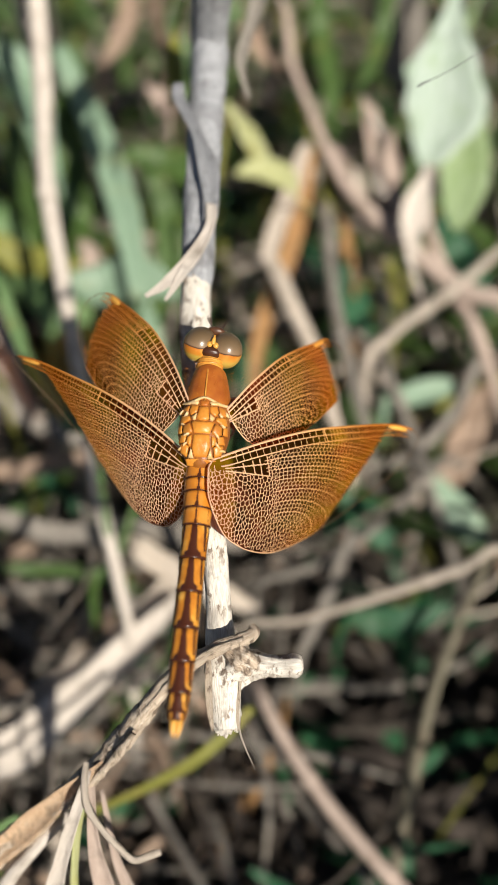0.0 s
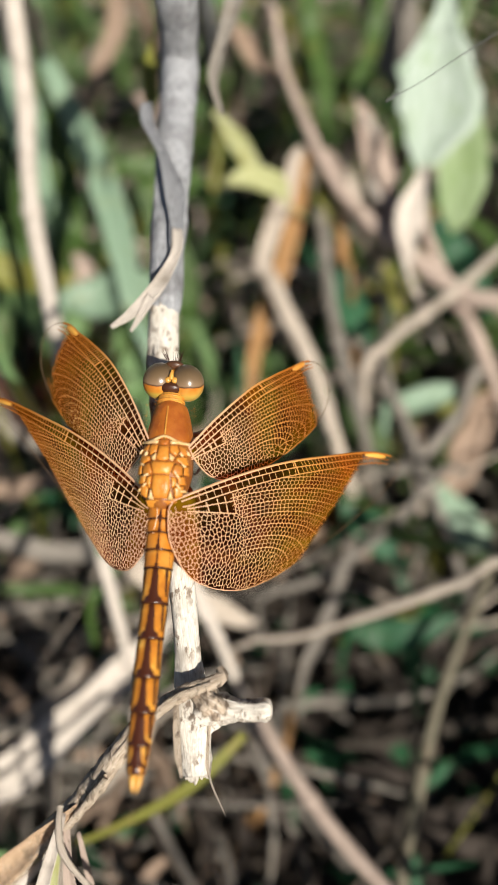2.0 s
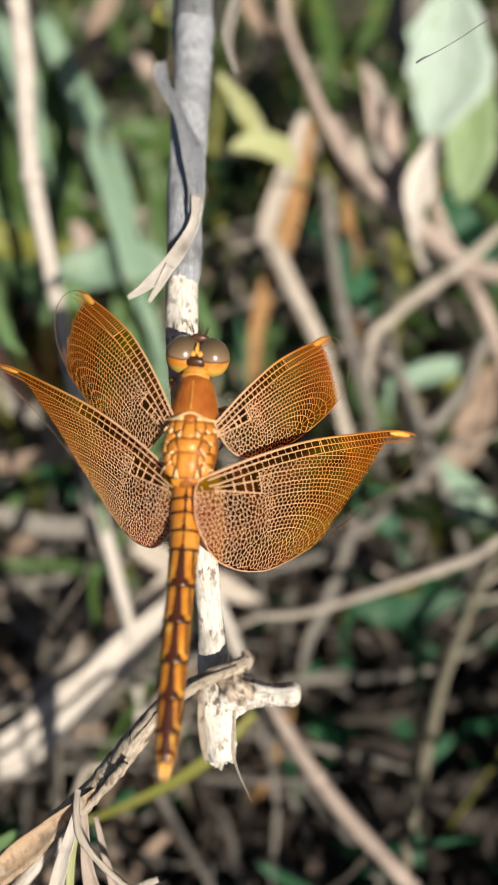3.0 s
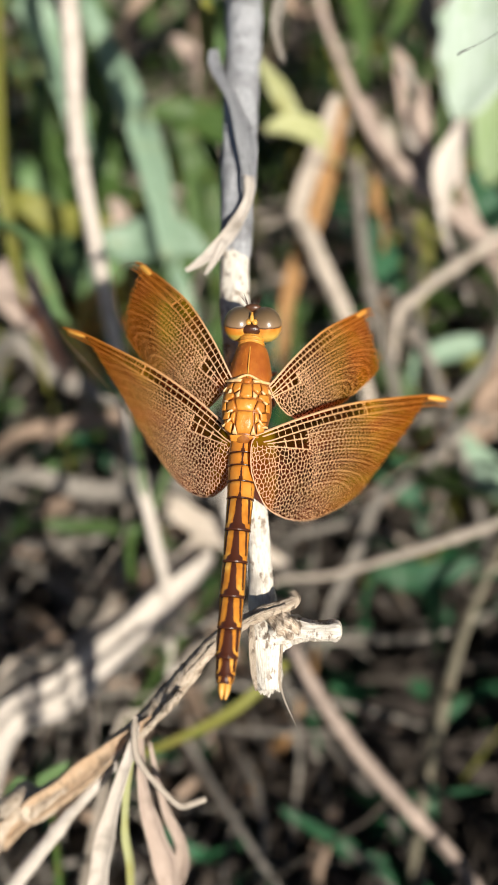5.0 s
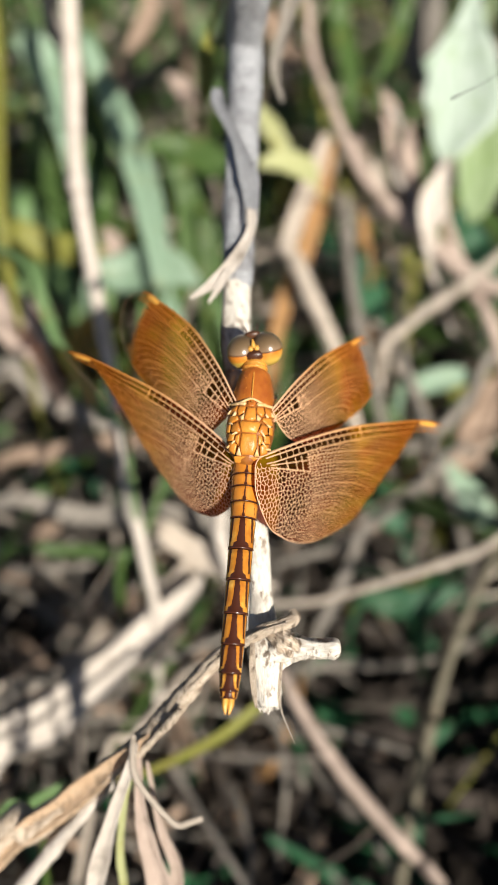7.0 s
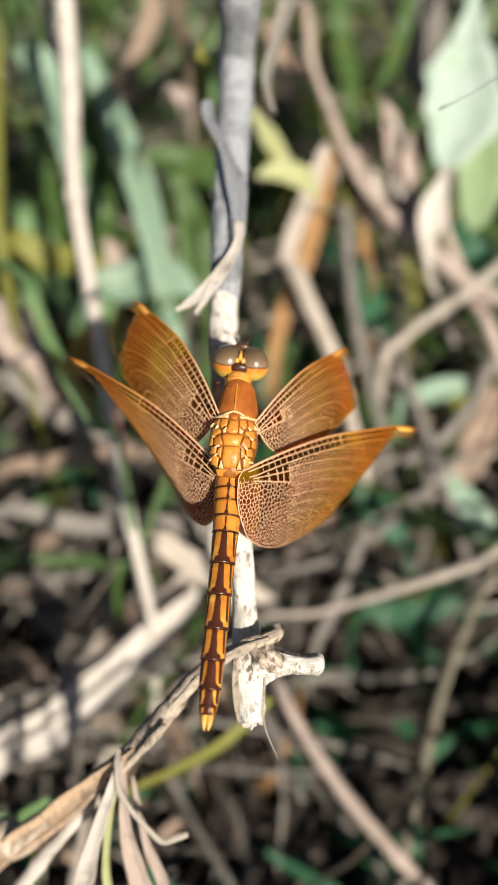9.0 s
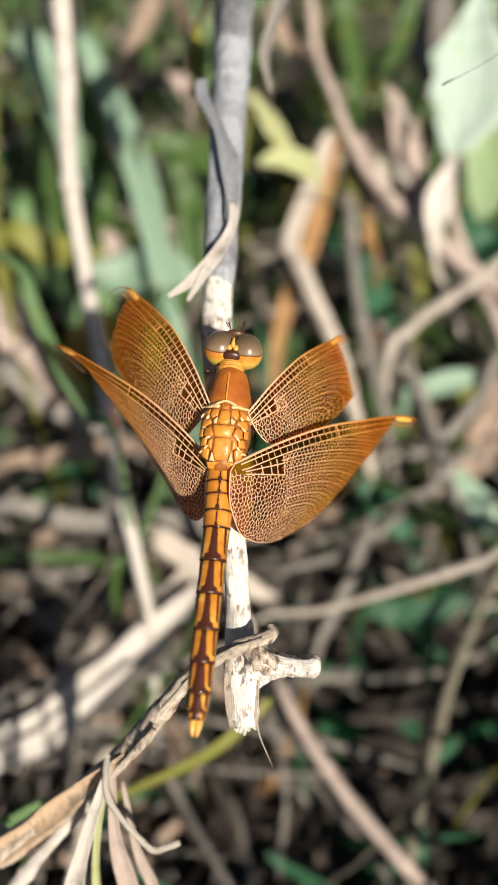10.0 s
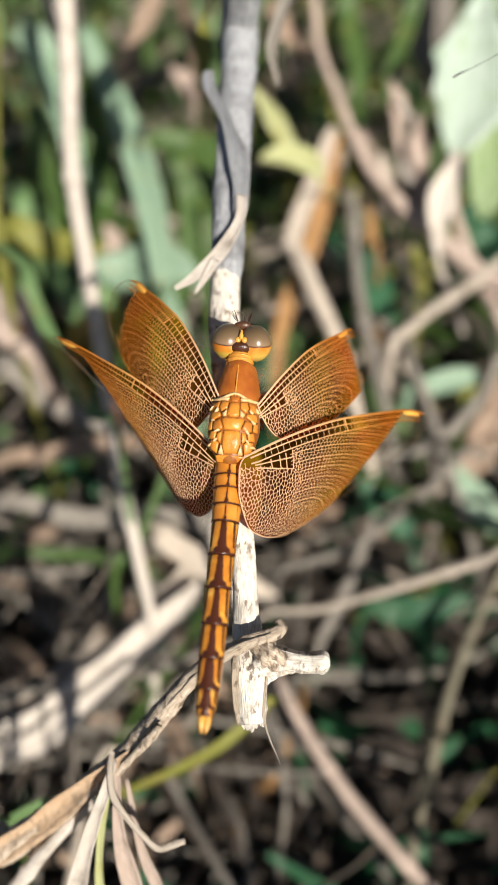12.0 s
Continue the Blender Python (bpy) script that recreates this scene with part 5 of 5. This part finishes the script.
            if (a - b).length > 0.004 and not (strip(a) and strip(b)) and not (bare(a) and bare(b)) and not glassy(a) and inside(a, edge) and inside(b, edge):
                lines.append((a, b, 0.0039 - 0.0010 * min(1.0, max(0.0, a.x) / reach / 0.7)))
    for line in arcs:
        for a, b in zip(line, line[1:]):
            if inside(a, edge) and inside(b, edge) and a[1] < front(a[0]) and not glassy(a):
                lines.append((Vector(a), Vector(b), 0.0044))
    # ladder of cross veins along the front edge: two wide rows as far as the knee, close rungs past it
    ladder = [lambda u: lead_y(u), lambda u: lead_y(u) * 0.82 - 0.046 - 0.006 * u, front]
    us = np.arange(-0.1 if hind else 0.0, reach - 0.16, 0.05)
    for k, rad in ((1, 0.0062), (2, 0.0062)):
        for w0, w1 in zip(us[:-1], us[1:]):
            lines.append((Vector((w0, ladder[k](w0))), Vector((w1, ladder[k](w1))), rad * (1.2 - 0.4 * w0 / reach)))
    for k in (0, 1):
        u = 0.12
        while u < reach - 0.3:
            lean = 0.014 if u < knee else 0.035
            lines.append((Vector((u, ladder[k](u))), Vector((u + lean, ladder[k + 1](u + lean))), 0.0038 if u < knee else 0.0034))
            u += rng.uniform(0.082, 0.105) if u < knee else rng.uniform(0.04, 0.055)
    lines.append((Vector((knee, ladder[0](knee))), Vector((knee + 0.05, ladder[2](knee + 0.05))), 0.0075))
    stop = 0.55 if hind else 0.62
    for w0, w1 in zip(np.linspace(-0.05, stop, 14)[:-1], np.linspace(-0.05, stop, 14)[1:]):
        lines.append((Vector((w0, lower(w0))), Vector((w1, lower(w1))), 0.0068))
        lines.append((Vector((w0, 0.55 * upper(w0) + 0.45 * lower(w0))), Vector((w1, 0.6 * upper(w1) + 0.4 * lower(w1))), 0.0064))
    for u in (0.2, 0.34, 0.44, stop):
        lines.append((Vector((u, upper(u) - 0.02)), Vector((u + 0.02, lower(u + 0.02))), 0.0078))
    for i in range(n):
        a, b = Vector(edge[i]), Vector(edge[(i + 1) % n])
        lines.append((a, b, 0.012 if i < n * 0.42 and a.x < reach * 0.93 else 0.0045 if glassy(a) else 0.0065))
    verts, faces, uvs = [], [], []
    for a, b, r in lines:
        p, q = place(a.x, a.y), place(b.x, b.y)
        ahead = (q - p)
        if ahead.length < 1e-6:
            continue
        ahead.normalize()
        s = ahead.cross(Vector((0, 0, 1))).normalized() * r
        up = s.cross(ahead).normalized() * r
        k = len(verts)
        for c, end in ((p, -1), (q, 1)):
            c = c + ahead * end * r * 0.4
            verts += [c + s, c + up, c - s, c - up]
        faces += [(k, k + 1, k + 5, k + 4), (k + 1, k + 2, k + 6, k + 5), (k + 2, k + 3, k + 7, k + 6), (k + 3, k, k + 4, k + 7)]
        uvs += [0.98 if r == 0.0045 else min(0.88, a.x / reach)] * 16
    me = bpy.data.meshes.new("veins")
    me.from_pydata([v * CM for v in verts], [], faces)
    layer = me.uv_layers.new()
    for d, u in zip(layer.data, uvs):
        d.uv = (u, 0.0)
    me.materials.append(VEIN)
    net = new("vein_net", me)
    net.parent = film
    tagged(net, "net of raised golden veins", kind="stuff")
    bm = bmesh.new()
    s0, s1 = (2.45, 2.72) if hind else (2.5, 2.75)
    add_tube(bm, [(*place(s, lead_y(s) - 0.028, 0.0), r) for s, r in ((s0 - 0.02, 0.012), (s0 + 0.04, 0.03), ((s0 + s1) / 2, 0.034), (s1 - 0.04, 0.03), (s1 + 0.02, 0.012))], 8, 12, 0.02, 0.6)
    part("tip_spot", bm, CREAM, film, "yellow spot near the wing tip")
    return film


right_hind = build_wing("hindwing", True, 1, 0.906, 0.973, 0.235, -0.461, 0.709, "amber hindwing, drooping, clear at the tip", 31)
left_hind = build_wing("hindwing", True, -1, 0.893, 1.001, 0.409, -0.260, 1.016, "amber hindwing, drooping, clear at the tip", 32)
right_fore = build_wing("forewing", False, 1, 0.670, 0.804, -0.231, -0.227, -0.501, "amber forewing swept forward and down", 33)
left_fore = build_wing("forewing", False, -1, 0.740, 1.002, 0.027, -0.460, -0.397, "amber forewing swept forward and down", 34)


def segment(y0, y1, r0, r1, z0, z1, material, name="abdomen_segment", high=0.92):
    """One ring of the abdomen: swells a little, with a raised rear rim."""
    bm = bmesh.new()
    uvl = bm.loops.layers.uv.verify()
    sides, prof = 28, [(0.0, 0.90), (0.04, 0.985), (0.2, 1.0), (0.5, 0.985), (0.8, 1.0), (0.92, 1.02), (0.96, 1.05), (1.0, 1.04), (1.0, 0.92)]
    rings = []
    for s, k in prof:
        y, z, r = y0 + (y1 - y0) * s, z0 + (z1 - z0) * s, (r0 + (r1 - r0) * s) * k
        ring = []
        for i in range(sides):
            a = math.pi * 2 * i / sides
            ridge = 1 + 0.05 * max(0.0, math.sin(a)) ** 12
            ring.append(bm.verts.new((r * math.cos(a), y, z + r * high * math.sin(a) * ridge)))
        rings.append(ring)
    for i in range(len(rings) - 1):
        for k in range(sides):
            j = (k + 1) % sides
            f = bm.faces.new((rings[i][k], rings[i][j], rings[i + 1][j], rings[i + 1][k]))
            for l, (a, b) in zip(f.loops, ((k, i), (k + 1, i), (k + 1, i + 1), (k, i + 1))):
                l[uvl].uv = (((a / sides + 0.25) % 1.0 if a < sides else 0.25), 1 - prof[b][0])
    bm.faces.new(rings[0][::-1])
    bm.faces.new(rings[-1])
    return part(name, bm, material, dragonfly)


def build_body():
    cuts = [-0.42, -0.56, -0.69, -0.86, -1.04, -1.38, -1.71, -2.06, -2.37, -2.65, -2.82, -2.89]
    widths = [0.160, 0.163, 0.158, 0.150, 0.140, 0.132, 0.128, 0.126, 0.122, 0.112, 0.096, 0.080]
    mats = [ABDOMEN_FRONT] * 4 + [ABDOMEN] * 3 + [ABDOMEN, ABDOMEN_REAR, ABDOMEN_REAR, ABDOMEN_REAR]
    for i in range(len(cuts) - 1):
        z0, z1 = (-0.12 + 0.075 * (-c - 0.44) + 0.07 * max(0.0, 1 - (-c - 0.42) / 0.35) for c in cuts[i : i + 2])
        segment(cuts[i], cuts[i + 1], widths[i], widths[i + 1], z0, z1, mats[i])
    for s in (-1, 1):
        bm = bmesh.new()
        add_tube(bm, [(0.026 * s, -2.87, 0.06, 0.038), (0.028 * s, -2.95, 0.065, 0.032), (0.018 * s, -3.04, 0.07, 0.008)], 8, 10, 0.03)
        part("tail_clasper", bm, CREAM, dragonfly)
    # thorax: rounded box of the flight muscles, the smooth front shield, and the plates along the back
    bm = bmesh.new()
    add_ball(bm, (0, 0.03, -0.11), (0.255, 0.46, 0.29), (-4, 0, 0), 32, 22)
    part("thorax", bm, THORAX, dragonfly, "russet thorax")
    bm = bmesh.new()
    add_tube(bm, [(0, 0.66, 0.06, 0.10), (0, 0.63, 0.06, 0.155), (0, 0.55, 0.05, 0.188), (0, 0.40, 0.025, 0.224), (0, 0.24, 0.005, 0.250), (0, 0.10, -0.02, 0.240)], 32, 24, 0.05, 0.98)
    part("front_shield", bm, SHIELD, dragonfly, "smooth russet shield with a pale ridge")
    bm = bmesh.new()
    add_tube(bm, [(0, 0.64, 0.19, 0.008), (0, 0.55, 0.232, 0.010), (0, 0.38, 0.260, 0.009), (0, 0.20, 0.262, 0.007)], 6, 12, 0.02)
    part("shield_ridge", bm, CREAM, dragonfly)
    bm = bmesh.new()
    add_tube(bm, [(-0.24, 0.21, 0.10, 0.014), (-0.14, 0.185, 0.222, 0.018), (0, 0.235, 0.265, 0.012), (0.14, 0.185, 0.222, 0.018), (0.24, 0.21, 0.10, 0.014)], 8, 18, 0.05)
    part("shield_rim", bm, HINGE, dragonfly)
    rng = random.Random(8)

    def plate(name, x, y, z, a, b, mat, tall=0.03, turn=0.0):
        """An angular, slightly domed plate lying on the back."""
        bm = bmesh.new()
        n, corners = 16, rng.uniform(0, 6)
        cap = bm.verts.new((0, 0, tall))
        rows = []
        for k, lift in ((0.55, 0.86), (0.88, 0.5), (1.0, -0.3)):
            row = []
            for i in range(n):
                q = 2 * math.pi * i / n
                w = 1 + 0.17 * math.cos(3 * q + corners) + 0.12 * math.cos(5 * q + 2 * corners)
                row.append(bm.verts.new((1.18 * a * k * w * math.cos(q), 1.15 * b * k * w * math.sin(q), tall * lift)))
            rows.append(row)
        for i in range(n):
            j = (i + 1) % n
            bm.faces.new((cap, rows[0][i], rows[0][j]))
            for r0, r1 in zip(rows, rows[1:]):
                bm.faces.new((r0[i], r1[i], r1[j], r0[j]))
        bm.faces.new(rows[-1][::-1])
        bmesh.ops.transform(bm, matrix=Matrix.LocRotScale(Vector((x, y, z)), Euler((radians(-8), radians(x * 210), radians(turn))), None), verts=bm.verts)
        return part(name, bm, mat, dragonfly)

    def crown(x, y):
        """Height of the back at a place on it."""
        ridge = np.interp(y, (-0.50, -0.44, -0.38, -0.27, -0.09, 0.085, 0.24), (0.03, 0.085, 0.165, 0.225, 0.268, 0.262, 0.25))
        return ridge * math.sqrt(max(0.05, 1 - (x / 0.29) ** 2))

    def scute(name, outline, mat, tall=0.018, crease=0.0):
        """A plate with straight edges, lying on the back; crease raises a ridge along its middle."""
        bm = bmesh.new()
        n = len(outline)
        cx, cy = sum(q[0] for q in outline) / n, sum(q[1] for q in outline) / n
        ring = [q for a, b in zip(outline, outline[1:] + outline[:1]) for q in (a, ((2 * a[0] + b[0]) / 3, (2 * a[1] + b[1]) / 3), ((a[0] + 2 * b[0]) / 3, (a[1] + 2 * b[1]) / 3))]
        rows = []
        for k, lift in ((1.05, -0.02), (1.04, 0.3 * tall), (0.93, 0.85 * tall), (0.5, tall)):
            row = []
            for x, y in ring:
                x, y = cx + (x - cx) * k, cy + (y - cy) * k
                row.append(bm.verts.new((x, y, crown(x, y) + lift + crease * max(0.0, 1 - abs(x) / 0.03))))
            rows.append(row)
        cap = bm.verts.new((cx, cy, crown(cx, cy) + tall * 1.05 + crease * max(0.0, 1 - abs(cx) / 0.03)))
        m = len(ring)
        for i in range(m):
            j = (i + 1) % m
            for r0, r1 in zip(rows, rows[1:]):
                bm.faces.new((r0[i], r0[j], r1[j], r1[i]))
            bm.faces.new((rows[-1][i], rows[-1][j], cap))
        bm.faces.new(rows[0][::-1])
        bmesh.ops.recalc_face_normals(bm, faces=bm.faces)
        return part(name, bm, mat, dragonfly)

    # dark skin shows in the joints between the plates
    bm = bmesh.new()
    add_tube(bm, [(0, 0.24, 0.0, 0.20), (0, 0.20, 0.0, 0.252), (0, 0.08, 0.0, 0.262), (0, -0.09, 0.0, 0.268), (0, -0.27, 0.0, 0.225), (0, -0.38, 0.0, 0.160), (0, -0.42, -0.02, 0.08)], 32, 24, 0.0)
    part("joint_skin", bm, SKIN, dragonfly, "dark seams between the plates of the back")
    scute("back_plate", [(-0.045, 0.13), (0.045, 0.13), (0.062, 0.005), (0.03, -0.02), (-0.03, -0.02), (-0.062, 0.005)], SCLERITE, 0.026)
    scute("back_plate", [(-0.115, -0.03), (-0.035, -0.035), (0.035, -0.035), (0.115, -0.03), (0.075, -0.15), (-0.075, -0.15)], SCLERITE, 0.022, 0.006)
    scute("back_plate", [(-0.078, -0.168), (0.078, -0.168), (0.088, -0.30), (0.06, -0.375), (-0.06, -0.375), (-0.088, -0.30)], SCLERITE, 0.026, -0.008)
    scute("back_plate", [(-0.15, -0.395), (-0.05, -0.395), (0.05, -0.395), (0.15, -0.395), (0.13, -0.445), (0.04, -0.45), (-0.04, -0.45), (-0.13, -0.445)], SCLERITE, 0.022)
    scute("back_plate", [(-0.05, 0.20), (0.05, 0.20), (0.03, 0.145), (-0.03, 0.145)], SHIELD, 0.02)
    for s in (-1, 1):
        turned = lambda q: [(x * s, y) for x, y in q]
        scute("hinge_plate", turned([(0.065, 0.055), (0.118, 0.015), (0.098, -0.018), (0.072, -0.012)]), HINGE, 0.034)
        scute("hinge_plate", turned([(0.098, -0.30), (0.125, -0.385), (0.07, -0.39)]), HINGE, 0.034)
        scute("hinge_plate", turned([(0.055, 0.185), (0.16, 0.20), (0.13, 0.165), (0.07, 0.155)]), HINGE, 0.026)
        scute("side_plate", turned([(0.06, 0.14), (0.13, 0.15), (0.15, 0.09), (0.125, 0.04), (0.07, 0.07)]), SCLERITE, 0.02)
        scute("side_plate", turned([(0.145, 0.15), (0.215, 0.14), (0.225, 0.06), (0.165, 0.07)]), THORAX, 0.02)
        scute("side_plate", turned([(0.135, 0.025), (0.225, 0.045), (0.245, -0.02), (0.20, -0.045), (0.13, -0.01)]), SCLERITE, 0.026)
        scute("side_plate", turned([(0.13, -0.045), (0.195, -0.06), (0.20, -0.14), (0.145, -0.17), (0.098, -0.14)]), THORAX, 0.026)
        scute("side_plate", turned([(0.21, -0.06), (0.25, -0.045), (0.255, -0.13), (0.212, -0.14)]), SCLERITE, 0.024)
        scute("side_plate", turned([(0.10, -0.175), (0.14, -0.185), (0.155, -0.24), (0.11, -0.285)]), SCLERITE, 0.024)
        scute("side_plate", turned([(0.155, -0.175), (0.22, -0.155), (0.235, -0.23), (0.17, -0.25)]), SCLERITE, 0.030)
        scute("side_plate", turned([(0.125, -0.285), (0.165, -0.26), (0.22, -0.25), (0.205, -0.34), (0.14, -0.375)]), SCLERITE, 0.028)
        for x, y in ((0.175, 0.055), (0.205, -0.05), (0.155, -0.165), (0.165, -0.26), (0.215, -0.30), (0.235, 0.09)):
            plate("hinge_plate", x * s, y, crown(x, y) + 0.012, rng.uniform(0.026, 0.042), rng.uniform(0.009, 0.014), HINGE, 0.022, s * rng.uniform(-60, 20))
    bm = bmesh.new()
    add_tube(bm, [(0, 0.60, 0.08, 0.14), (0, 0.68, 0.095, 0.135), (0, 0.75, 0.09, 0.11), (0, 0.85, 0.08, 0.08)], 18, 14, 0.03, 0.8)
    part("neck_collar", bm, COLLAR, dragonfly, "orange collar behind the head")
    for y, w in ((0.665, 0.138), (0.71, 0.128), (0.765, 0.108)):
        bm = bmesh.new()
        add_tube(bm, [(w * math.cos(a), y, 0.085 + w * 0.85 * math.sin(a), 0.01) for a in np.linspace(-0.3, math.pi + 0.3, 9)], 6, 18, 0.02)
        part("collar_ring", bm, SCLERITE, dragonfly)
    verts, faces = [], []
    for i in range(90):
        a, y = rng.uniform(-1.5, 1.5), rng.uniform(0.2, 0.64)
        out = Vector((math.sin(a), rng.uniform(-0.2, 0.5), math.cos(a))).normalized()
        p0 = Vector((0.25 * math.sin(a), y, 0.255 * math.cos(a) - 0.01))
        p1 = p0 + out * rng.uniform(0.02, 0.05)
        w = out.cross(Vector((0.3, 1, 0.2))).normalized() * 0.0009
        k = len(verts)
        verts += [p0 - w, p0 + w, p0 + out.cross(w).normalized() * 0.002, p1]
        faces += [(k, k + 1, k + 3), (k + 1, k + 2, k + 3), (k + 2, k, k + 3)]
    me = bpy.data.meshes.new("hair")
    me.from_pydata([v * CM for v in verts], [], faces)
    me.materials.append(SCLERITE)
    hair = tagged(new("hair", me), "sparse pale hairs on the thorax", kind="stuff")
    hair.parent = dragonfly
    # legs grip the stem below
    for s in (-1, 1):
        for y0, y1 in ((0.42, 0.62), (0.22, 0.22), (-0.05, -0.35)):
            bm = bmesh.new()
            add_tube(bm, [(0.14 * s, y0, -0.24, 0.035), (0.24 * s, (y0 + y1) / 2, -0.42, 0.028), (0.26 * s, y1, -0.62, 0.02), (0.17 * s, y1, -0.92, 0.014), (0.12 * s, y1 + 0.05, -0.98, 0.01)], 7, 22, 0.03)
            part("leg", bm, LEG, dragonfly)


build_body()


def build_head():
    """The head, keyed on its own: it turns a little on the neck. Its origin is the neck joint."""
    bm = bmesh.new()
    add_ball(bm, (0, 0.13, -0.03), (0.26, 0.12, 0.16), (0, 0, 0), 24, 16)
    head = part("head", bm, EYE_LOW, dragonfly, "orange head with large brown eyes")
    for s in (-1, 1):
        bm = bmesh.new()
        add_ball(bm, (0.140 * s, 0.105, 0.0), (0.178, 0.195, 0.200), (8, 8 * s, 18 * s), 40, 28)
        part("eye", bm, EYE, head, "compound eye, glossy brown above and orange behind")
        bm = bmesh.new()
        add_ball(bm, (0.034 * s, 0.06, 0.155), (0.032, 0.035, 0.028), (0, 0, 0), 12, 8)
        part("nape_plate", bm, CREAM, head)
        bm = bmesh.new()
        add_tube(bm, [(0.06 * s, 0.29, 0.13, 0.010), (0.075 * s, 0.33, 0.17, 0.006), (0.10 * s, 0.38, 0.21, 0.002)], 5, 8, 0.02)
        part("antenna", bm, DARK_CUT, head)
    bm = bmesh.new()
    add_tube(bm, [(0, 0.06, 0.16, 0.028), (0, 0.11, 0.178, 0.022), (0, 0.16, 0.186, 0.006)], 8, 10, 0.05)
    part("brow", bm, CREAM, head)
    bm = bmesh.new()
    add_ball(bm, (0, 0.265, 0.06), (0.10, 0.05, 0.075), (0, 0, 0), 18, 12)
    part("face", bm, LEG, head, "dark brown bristly face")
    rng = random.Random(77)
    for i in range(16):
        bm = bmesh.new()
        a = rng.uniform(-1, 1)
        p0 = Vector((0.09 * a, 0.27 + 0.03 * rng.random(), 0.14))
        add_tube(bm, [(*p0, 0.003), (*(p0 + Vector((0.03 * a, 0.03, 0.03))), 0.0025), (*(p0 + Vector((0.05 * a, 0.05 + 0.03 * rng.random(), 0.05))), 0.001)], 4, 4, 0.0)
        part("bristle", bm, DARK_CUT, head)
    bm = bmesh.new()
    add_ball(bm, (0, 0.0, 0.085), (0.125, 0.065, 0.085), (0, 0, 0), 14, 10)
    part("nape", bm, DARK_CUT, head)
    return head


head = build_head()


def motions():
    walk(right_hind, [(t, pose(0.25 * CM, -0.285 * CM, 0.06 * CM, a, b, c)) for t, a, b, c in [(0, 12.8, 30.6, 24.4), (1.5, 12.4, 29.6, 23.6), (2, 12.4, 29.3, 24.0), (3, 12.7, 30.3, 24.2), (5.5, 14.3, 28.9, 24.1), (7, 12.7, 30.2, 24.9), (9.5, 24.7, 33.3, 30.9), (12, 25.2, 33.9, 31.8)]])
    walk(left_hind, [(t, pose(-0.159 * CM, -0.296 * CM, 0.046 * CM, a, b, c)) for t, a, b, c in [(0, 30.3, -17.5, -34.3), (1.5, 27.8, -15.8, -33.0), (2, 25.0, -21.5, -35.2), (3, 29.5, -17.6, -35.2), (5.5, 29.4, -16.4, -34.8), (7, 32.4, -16.0, -34.7), (9.5, 42.7, -18.0, -40.4), (12, 38.6, -16.7, -38.6)]])
    walk(right_fore, [(t, pose(0.23 * CM, 0.173 * CM, 0.134 * CM, a, b, c)) for t, a, b, c in [(0, 41.8, 25.6, 51.1), (1.5, 40.7, 23.5, 50.2), (2, 45.0, 20.4, 47.8), (3, 45.4, 22.6, 49.3), (5.5, 42.3, 22.5, 49.9), (7, 43.2, 23.6, 51.2), (9.5, 45.2, 25.1, 53.2), (12, 45.2, 25.6, 54.0)]])
    walk(left_fore, [(t, pose(-0.165 * CM, 0.207 * CM, 0.181 * CM, a, b, c)) for t, a, b, c in [(0, 30.7, -19.0, -55.1), (1.5, 37.9, -16.1, -51.7), (2, 35.0, -16.5, -53.6), (3, 36.8, -15.6, -53.8), (5.5, 38.3, -13.8, -52.1), (7, 37.5, -15.6, -52.5), (9.5, 39.3, -15.5, -54.5), (12, 40.4, -16.2, -54.5)]])
    walk(head, [(t, pose(0, 0.80 * CM, 0.07 * CM, a, b, c)) for t, a, b, c in [(0, 0, 6, -8), (1.5, 0, 0, -2), (3, 0, 2, -4), (5.5, 0, -3, 4), (7, 0, -6, 10), (9.5, 0, 2, -4), (12, 0, 0, 0)]])


motions()
